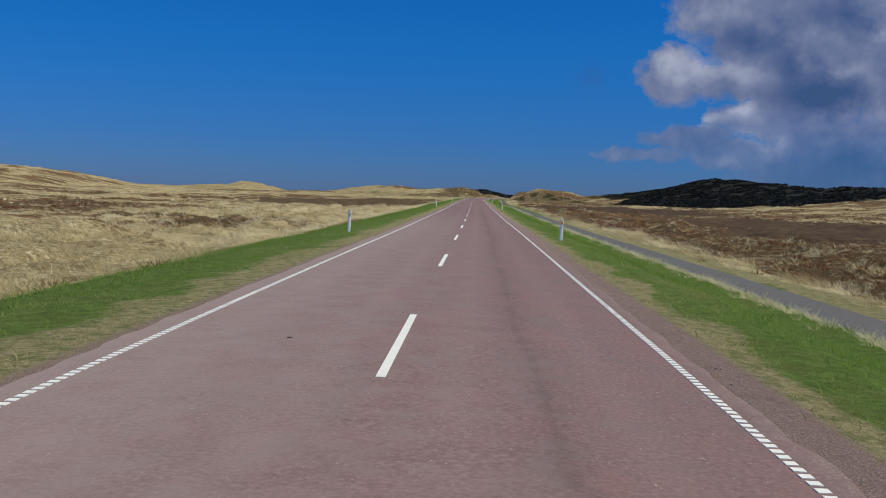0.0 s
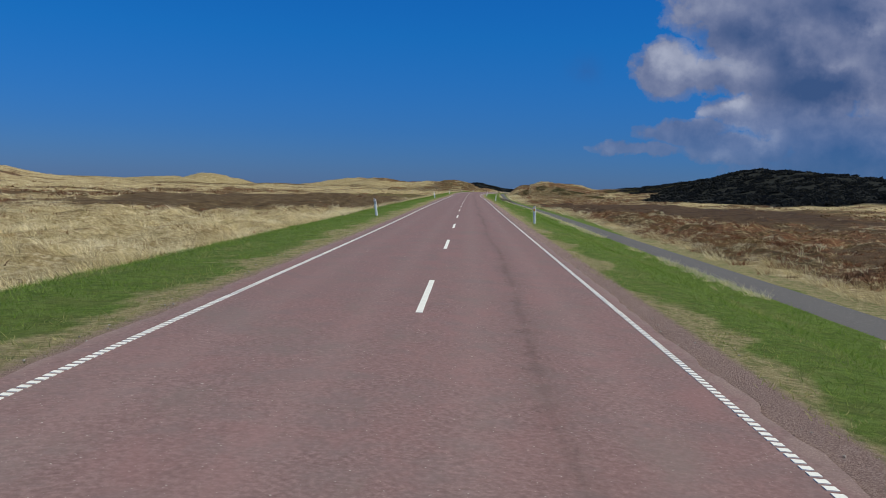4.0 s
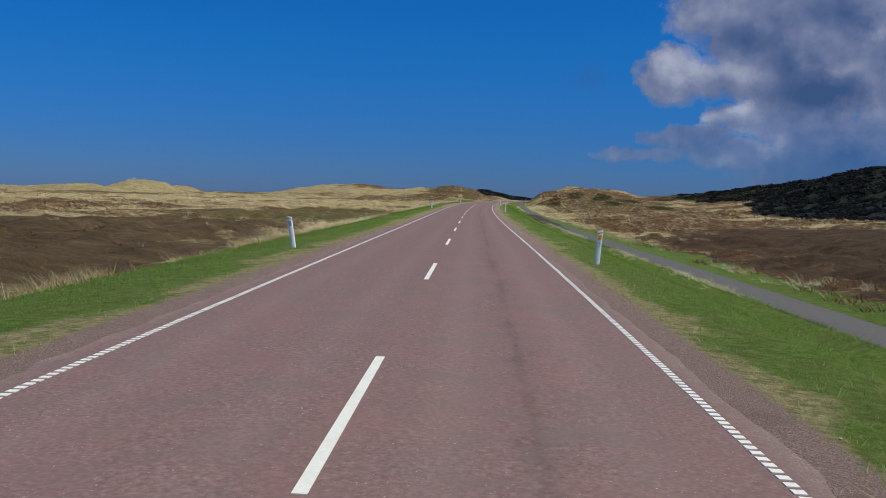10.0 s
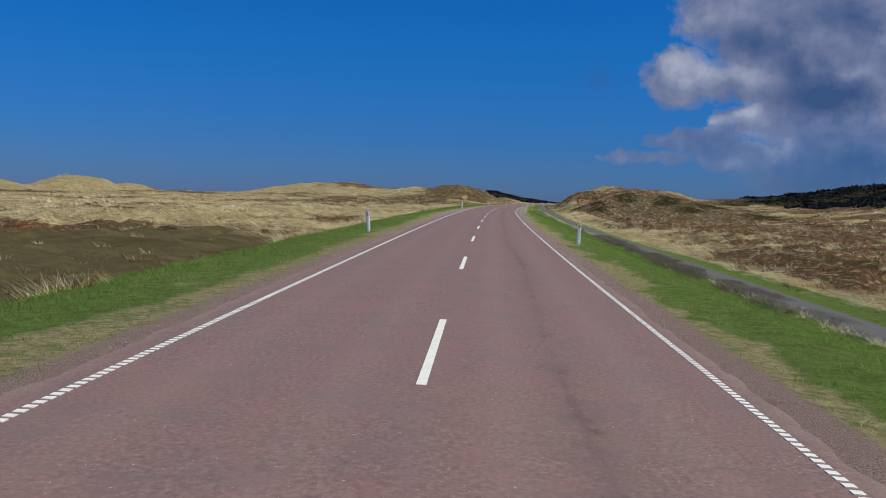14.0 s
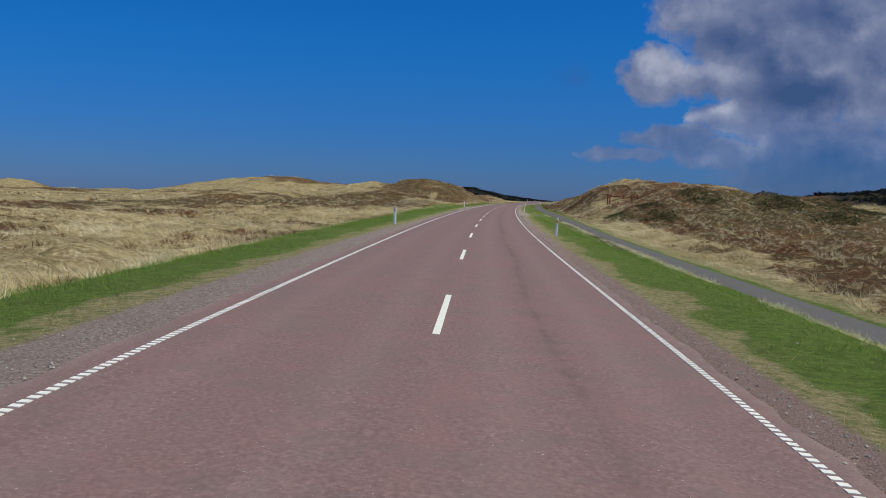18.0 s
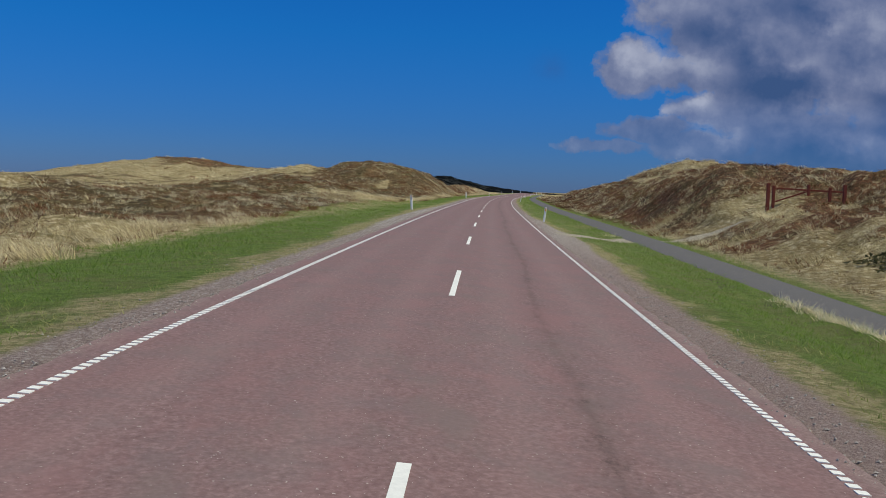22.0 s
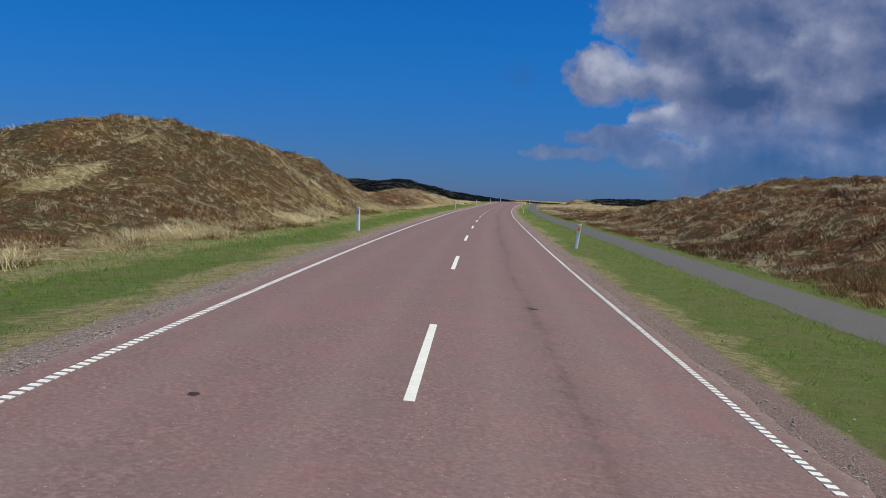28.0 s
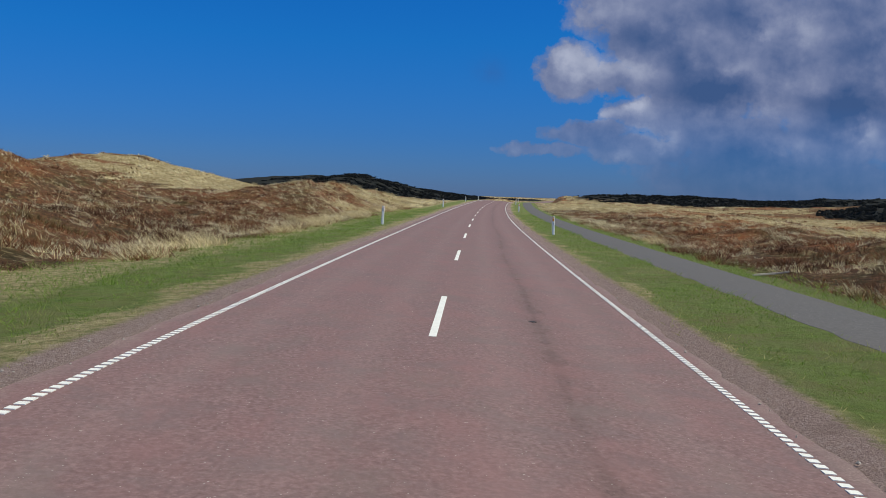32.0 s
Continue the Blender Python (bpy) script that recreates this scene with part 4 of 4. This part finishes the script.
part("hanger", box_bm((0.15, 0.14, 0.66), (0.12, 0, 1.02), 0.015), RED_WOOD, gate)

# ---------------------------------------------------------------- plant cover
def blades(name, s, lat, count, spread_r, height, width, lean, tint, mat, wind=(0.0, 0.0), seed=1):
    """Clumps of pointed blades on the ground: one triangle a blade, joined into one mesh."""
    rg = np.random.default_rng(seed)
    n = len(s) * count
    cs, cl = np.repeat(s, count), np.repeat(lat, count)
    hs, ts = np.repeat(height, count), np.repeat(tint, count)
    ang, rad = rg.uniform(0, 2 * np.pi, n), np.sqrt(rg.uniform(0, 1, n)) * np.repeat(spread_r, count)
    bs, bl = cs + rad * np.cos(ang), cl + rad * np.sin(ang)
    x, y = place(bs, bl)
    z = ground_z(bs, bl) - 0.02
    h = hs * rg.uniform(0.55, 1.1, n)
    dirx, diry = np.sin(ang) * 0.6 + rg.normal(0, 0.5, n), np.cos(ang) * 0.6 + rg.normal(0, 0.5, n)
    lx, ly = dirx * lean * h + wind[0] * h, diry * lean * h + wind[1] * h
    face = rg.uniform(0, 2 * np.pi, n)
    w = np.repeat(width, count) * rg.uniform(0.6, 1.3, n) * 0.5
    wx, wy = np.cos(face) * w, np.sin(face) * w
    a = np.stack([x - wx, y - wy, z], -1)
    b = np.stack([x + wx, y + wy, z], -1)
    c = np.stack([x + lx, y + ly, z + h], -1)
    verts = np.stack([a, b, c], 1).reshape(-1, 3)
    me = mesh_from(name, verts, np.arange(3 * n).reshape(-1, 3))
    tt = np.clip(ts + rg.normal(0, 0.10, n), 0, 1)
    float_attr(me, "tint", np.stack([tt * 0.75, tt * 0.75, np.clip(tt + 0.08, 0, 1)], 1).ravel())
    me.materials.append(mat)
    return new(name, me)


rg = np.random.default_rng(12)


def scatter(n, s0, s1, l0, l1):
    return rg.uniform(s0, s1, n), rg.uniform(l0, l1, n)


def keep(mask, *arrays):
    return [a[mask] for a in arrays]


# verge: short green grass, straw-coloured towards the gravel
vs, vl = [], []
for side in (-1, 1):
    s, l = scatter(170000, -5, 800, 3.7, 11.5)
    p_in = np.interp(s, FIELD_S, PATH_IN)
    gwid = gravel_width(s, l * side)
    edge = 3.85 + gwid + (fbm(s / 2.5, s * 0 + side, 3, 33) - 0.5) * 0.8
    ok = (l > edge)
    if side > 0:
        ok &= (l < p_in + 0.08 + (fbm(s / 1.0, s * 0 + 3, 3, 63) - 0.5) * 0.35) | ((l > p_in + PATH_W) & (l < p_in + PATH_W + np.maximum(1.6, path_fringe(s))))
    else:
        ok &= l < verge_out(s) + 0.4 + (fbm(s / 4, s * 0, 3, 35) - 0.5) * 2
    ok &= (fbm(s / 1.4, l / 0.9, 3, 37) > 0.30) & (track_at(s, l * side) < 0.5)
    s, l = keep(ok, s, l)
    vs.append(s)
    vl.append(l * side)
vs, vl = np.concatenate(vs), np.concatenate(vl)
off = np.abs(vl) - 3.9 - gravel_width(vs, vl)
dry = sstep(np.where(vl > 0, np.interp(vs, [460, 510, 560], [1.6, 0.9, 0.5]), np.interp(vs, [500, 600], [1.2, 0.8])), 0.2, off + (fbm(vs / 3, vl, 3, 39) - 0.5) * 1.8) * 0.95
dry = np.maximum(dry, np.interp(vs, [150, 200, 300, 350, 480, 560], [0.5, 0.1, 0.1, 0.5, 0.55, 0.2]) * (vl > np.interp(vs, FIELD_S, PATH_IN) + 0.5))
dry = np.maximum(dry, sstep(0.60, 0.75, fbm(vs / 5, vl / 2, 3, 53)) * 0.75)
hgt = (0.045 + 0.085 * fbm(vs / 2, vl / 1.5, 2, 57)) * (1 + 0.7 * sstep(1.0, 3.0, off))
tagged(blades("verge_grass", vs, vl, 2, np.full(len(vs), 0.10), hgt, np.full(len(vs), 0.018), 1.3, np.clip(0.18 + 0.72 * dry + (0.08 + 0.05 * sstep(420, 560, vs) + 0.16 * (vl > 0) * sstep(450, 560, vs)) * fbm(vs / 6, vl / 2, 3, 59), 0, 1), GRASS, seed=3),
       "short green verge grass with dry straw-coloured tufts", "grass", kind="stuff")


def cover(n, s0, s1, near_l, far_l):
    """Places on both sides over the heath, denser near the road."""
    s = rg.uniform(s0, s1, n)
    l = near_l + (far_l - near_l) * rg.uniform(0, 1, n) ** 1.7
    return s, l * np.where(rg.uniform(0, 1, n) < 0.5, -1, 1)


def heath(tag, n, s0, s1, l0, l1, straw, brown, seed=5):
    """Bleached grass and heather over one belt on both sides. straw and brown: blades a clump, radius, least and added height, width, lean."""
    s, l = cover(n, s0, s1, l0, l1)
    p_out = np.interp(s, FIELD_S, PATH_IN) + PATH_W
    inner = np.where(l < 0, verge_out(s) - 0.4 + (fbm(s / 4, s * 0, 3, 35) - 0.5) * 2.6, p_out + np.interp(s, [480, 540], [1.0, 0.7]) + (fbm(s / 3, s * 0, 3, 36) - 0.5) * 1.0)
    gap = fbm(s / 1.6, l / 1.3, 2, 111) > 0.34
    s, l = keep((np.abs(l) > inner) & gap & (forest_at(s, l) < 0.5) & (track_at(s, l) < 0.4), s, l)
    wet = bog_at(s, l)[0]
    s, l, wet = keep((rg.uniform(0, 1, len(s)) > 0.75 * wet) & (rg.uniform(0, 1, len(s)) < 0.35 + 0.65 * tussock_at(s, l)), s, l, wet)
    is_straw = rg.uniform(0, 1, len(s)) > 0.08 + np.maximum(heather_at(s, l) * 0.90, wet * 0.80)
    for kind, mask, (count, rad, h0, h1, w, lean), mat, wind in (("marram_grass", is_straw, straw, STRAW, (-0.75, 0.25)), ("heather", ~is_straw, brown, HEATHER, (0.0, 0.0))):
        cs, cl = s[mask], l[mask]
        k = len(cs)
        clump = tussock_at(cs, cl)
        tone = 0.15 - 0.06 * sstep(460, 560, cs) + 0.75 * sstep(0.30, 0.68, fbm(cs / 3.4, cl / 2.2, 3, 73)) * sstep(0.2, 0.55, fbm(cs / 14, cl / 9, 2, 75))
        if kind == "heather":
            tone = tone + (0.66 - tone) * 0.75 * moss_at(cs, cl)
            tone = tone + (0.48 - tone) * np.clip(rust_at(cs, cl), 0, 1) * 0.9
        ob = blades(tag + kind, cs, cl, count, np.full(k, rad), (h0 + h1 * clump ** 1.5) * (1 - 0.55 * wet[mask]), np.full(k, w), lean, tone, mat, wind, seed)
        label = "wind-bent tussocks of bleached marram grass" if kind == "marram_grass" else "low brown winter heather in patches"
        tagged(ob, label, "grass" if kind == "marram_grass" else "heather", kind="stuff")


heath("near_", 92000, -5, 860, 8.0, 23, (15, 0.30, 0.10, 0.42, 0.019, 1.0), (12, 0.30, 0.08, 0.24, 0.036, 1.1), 5)
heath("near_", 26000, 560, 770, 8.5, 34, (13, 0.32, 0.12, 0.40, 0.024, 1.0), (11, 0.30, 0.08, 0.22, 0.036, 1.1), 8)
heath("", 72000, 10, 950, 20, 60, (11, 0.40, 0.10, 0.36, 0.040, 1.1), (11, 0.42, 0.08, 0.20, 0.055, 1.2), 6)
heath("far_", 50000, 60, 1150, 52, 260, (5, 0.75, 0.15, 0.32, 0.22, 1.0), (5, 0.75, 0.15, 0.25, 0.28, 1.0), 7)

# blond tufts standing up singly out of the heather
for n0, l0, l1, count, rad, w0 in ((85000, 8.5, 24, 11, 0.14, 0.020), (60000, 22, 62, 8, 0.20, 0.045)):
    s, l = cover(n0, 0, 900, l0, l1)
    p_out = np.interp(s, FIELD_S, PATH_IN) + PATH_W
    s, l = keep((np.abs(l) > np.where(l < 0, verge_out(s) + 0.5, p_out + 1.0)) & (heather_at(s, l) > 0.35) & (bog_at(s, l)[0] < 0.4) & (forest_at(s, l) < 0.5) & (track_at(s, l) < 0.3) & (fbm(s / 3, l / 2, 2, 121) > np.interp(s, [400, 480], [0.56, 0.40])), s, l)
    if l0 < 10:
        es = np.concatenate([rg.uniform(-5, 530, 5200), rg.uniform(440, 515, 1000)])
        es = es[fbm(es / 9, es * 0, 2, 105) > 0.42]
        s = np.concatenate([s, es])
        l = np.concatenate([l, np.interp(es, FIELD_S, PATH_IN) - np.abs(rg.normal(0.1, 0.35, len(es)))])
    n0 = len(s)
    tagged(blades("grass_tufts", s, l, count, np.full(n0, rad), 0.10 + 0.25 * rg.uniform(0, 1, n0) ** 1.5, np.full(n0, w0), 0.9, 0.5 + 0.5 * rg.uniform(0, 1, n0), STRAW, (-0.2, 0.0), seed=15),
           "blond grass tufts scattered through the heather", "grass", kind="stuff")

# grey dead scrub in the ditch between verge and cycle path, and creeping over the path
s = np.concatenate([rg.uniform(318, 420, 11000), rg.uniform(446, 506, 3500), rg.uniform(215, 330, 1500)])
p_in = np.interp(s, FIELD_S, PATH_IN)
l = p_in + np.where((s > 318) & (s < 400), rg.uniform(-0.9, 1.3, len(s)), rg.normal(-0.2, 0.4, len(s)))
s, l, p_in = keep(fbm(s / 3, l / 0.9, 3, 151) > np.interp(s, [300, 330, 395, 425, 450], [0.55, 0.42, 0.46, 0.58, 0.50]), s, l, p_in)
n0 = len(s)
tall = np.interp(s, [320, 345, 385, 410], [0.14, 0.34, 0.30, 0.16]) * (0.3 + 1.2 * fbm(s / 1.7, l / 0.8, 2, 153)) * np.where(l > p_in + 0.1, 0.55, 1.0)
tagged(blades("ditch_scrub", s, l, 11, np.full(n0, 0.26), tall, np.full(n0, 0.013), 1.3, 0.1 + 0.7 * rg.uniform(0, 1, n0) ** 2, SCRUB, (-0.1, 0.0), seed=17),
       "grey dead scrub in the ditch beside the cycle path", "scrub", kind="stuff")

# dwarf pines on the far hills, cloud shade included in their dark colour
s, l = rg.uniform(150, 1700, 110000), rg.uniform(-330, 330, 110000)
s, l = keep((forest_at(s, l) > 0.5) & (np.abs(l) > 20), s, l)
hill = np.argsort(np.abs(np.abs(l) - 95) + rg.uniform(0, 90, len(l)))[:13000]
s, l = s[hill], l[hill]
n0 = len(s)
tagged(blades("pine_wood", s, l, 12, 1.1 + 0.6 * rg.uniform(0, 1, n0), 0.5 + 0.55 * fbm(s / 20, l / 20, 3, 97), np.full(n0, 1.7), 1.7, 0.2 + 0.35 * rg.uniform(0, 1, n0), PINE_SHADED, seed=9),
       "wood of low wind-cut pines, cloud shade in its colour", "wood", kind="stuff")

# flints and crumbs of gravel on the shoulders
def pebbles(name, s, lat, size, mat, label):
    n = len(s)
    x, y = place(s, lat)
    z = np.maximum(ground_z(s, lat), np.where(np.abs(lat) < 3.66, road_z(s) + deck(s, lat), -1e9)) + size * 0.25
    base = np.array([(1, 0, 0), (0, 1, 0), (-1, 0, 0), (0, -1, 0), (0, 0, 0.7), (0, 0, -0.7)])
    rr = np.random.default_rng(21)
    v = base[None] * size[:, None, None] * rr.uniform(0.6, 1.25, (n, 6, 1)) + rr.normal(0, 0.12, (n, 6, 3)) * size[:, None, None]
    v += np.stack([x, y, z], -1)[:, None]
    f = np.array([(0, 1, 4), (1, 2, 4), (2, 3, 4), (3, 0, 4), (1, 0, 5), (2, 1, 5), (3, 2, 5), (0, 3, 5)])
    me = mesh_from(name, v.reshape(-1, 3), (f[None] + 6 * np.arange(n)[:, None, None]).reshape(-1, 3))
    me.materials.append(mat)
    return tagged(new(name, me), label, "gravel", kind="stuff")


s = np.concatenate([rg.uniform(0, 800, 6000), rg.uniform(380, 450, 6000), rg.uniform(470, 640, 13000)])
n0 = len(s)
flank = np.where(rg.uniform(0, 1, n0) < 0.5, -1.0, 1.0)
l = (np.where(s > 470, 3.5, 3.62) + np.abs(rg.normal(0, 0.45, n0)) * (0.5 + 1.2 * gravel_width(s, flank))) * flank
pebbles("shoulder_gravel", s, l, 0.006 + 0.020 * rg.uniform(0, 1, n0) ** 2, STONE, "loose grey and white flints along the shoulder")


# ---------------------------------------------------------------- odds and ends
def shrub(s0, lat, along, across, h, seed):
    """A low spreading mat of evergreen crowberry: short stems under a ragged skin of small leaf clumps that follows the slope."""
    x, y = place(s0, lat)
    z = float(ground_z(np.array([s0]), np.array([lat]))[0])
    root = tagged(new("shrub"), "low dark evergreen crowberry mat spreading among heather and grass", "shrub", "shrubs on the heath")
    root.matrix_basis = pose(float(x), float(y), z, 0, 0, -math.degrees(float(np.interp(s0, RS, _th))))
    rr = np.random.default_rng(seed)
    for k in range(3):
        a = rr.uniform(0, 2 * math.pi)
        beam((0, 0, -0.1), (math.cos(a) * 0.35, math.sin(a) * 0.35, h * 0.5), 0.05, 0.05, RED_WOOD, "stem", root)
    n = int(400 + 60 * along * across)
    a, q = rr.uniform(0, 2 * np.pi, n), np.sqrt(rr.uniform(0, 1, n))
    q = 1.25 * q ** 1.2 * (0.72 + 0.28 * np.sin(3 * a + seed) * np.cos(2 * a + 1.7 * seed)) * (1 + rr.normal(0, 0.08, n))
    ly, lx = along * q * np.sin(a), across * q * np.cos(a)
    lump = fbm((s0 + ly) / 1.1, (lat + lx) / 0.9, 2, 161)
    lz = ground_z(s0 + ly, lat + lx) - z + 0.6 * h * np.sqrt(np.clip(1.35 - q * q, 0, 1)) * (0.25 + 1.0 * lump) * rr.uniform(0.5, 1.0, n)
    c = np.stack([lx, ly, lz], -1)
    d = rr.normal(0, 0.11, (n, 3, 3)) * np.array([1, 1, 0.6])
    me = mesh_from("crown", (c[:, None] + d).reshape(-1, 3), np.arange(3 * n).reshape(-1, 3))
    float_attr(me, "tint", np.repeat(np.clip(lump + rr.normal(0, 0.2, n), 0, 1), 3))
    me.materials.append(CROWBERRY)
    ob = new("crown", me)
    ob.parent = root


MATS = [(507, 16, 4, 1.6, 0.35), (497, 20, 5, 2.2, 0.5), (508, 20.5, 4, 2.2, 0.5), (515, 27, 4.5, 2.6, 0.6), (506, 26.5, 4, 2.6, 0.6), (497, 34, 6, 3.5, 0.7), (504, 35.5, 5, 3, 0.7), (488, 37, 4, 3, 0.6),
        (499, 43, 6, 4, 0.8), (483, 49.5, 6, 4, 0.8), (584, 76, 10, 6, 1.0), (559, 73, 8, 5, 1.0), (552, 83, 11, 6, 1.0), (577, 64, 9, 4, 0.9), (552, 92, 11, 6, 1.0)]
for k, mat_row in enumerate(MATS):
    shrub(*mat_row, 31 + k)

# a bleached branch beside the cycle path
x, y = place(715.0, 9.3)
branch = tagged(new("branch"), "bleached fallen branch lying in the grass", "branch")
branch.matrix_basis = pose(float(x), float(y), float(ground_z(np.array([715.0]), np.array([9.3]))[0]) + 0.05, 0, 0, 10)
beam((-0.55, 0, 0.0), (0.25, 0.08, 0.05), 0.06, 0.06, STONE, "stick", branch)
beam((0.2, 0.07, 0.04), (0.6, -0.1, 0.12), 0.045, 0.045, STONE, "stick", branch)


def road_spot(s0, lat, r, mat, label):
    """A thin flat stain or crumb pressed into the carriageway."""
    x, y = place(s0, lat)
    z = float(road_z(s0) + deck(s0, lat))
    bm = bmesh.new()
    n = 14
    rr = random.Random(int(s0))
    ring = [(math.cos(2 * math.pi * i / n) * r * rr.uniform(0.6, 1.15), math.sin(2 * math.pi * i / n) * r * rr.uniform(0.8, 1.5)) for i in range(n)]
    hi = [bm.verts.new((px, py, 0.006)) for px, py in ring]
    lo = [bm.verts.new((px * 1.1, py * 1.1, -0.004)) for px, py in ring]
    bm.faces.new(hi)
    for i in range(n):
        bm.faces.new((lo[i], lo[(i + 1) % n], hi[(i + 1) % n], hi[i]))
    ob = part("tar_spot", bm, mat, road, label)
    ob.matrix_basis = pose(float(x), float(y), z)


TAR = plain("tar", (0.035, 0.028, 0.026), 0.7, 0.3, 30.0, 0.4, 0.2)
for s0, lat, r0 in ((617.8, 1.63, 0.085), (609.1, -1.86, 0.06), (301.5, 1.9, 0.07), (12.0, -1.45, 0.04), (338.0, 1.35, 0.09), (702.0, 1.5, 0.06)):
    road_spot(s0, lat, r0, TAR, "dark tar spot")
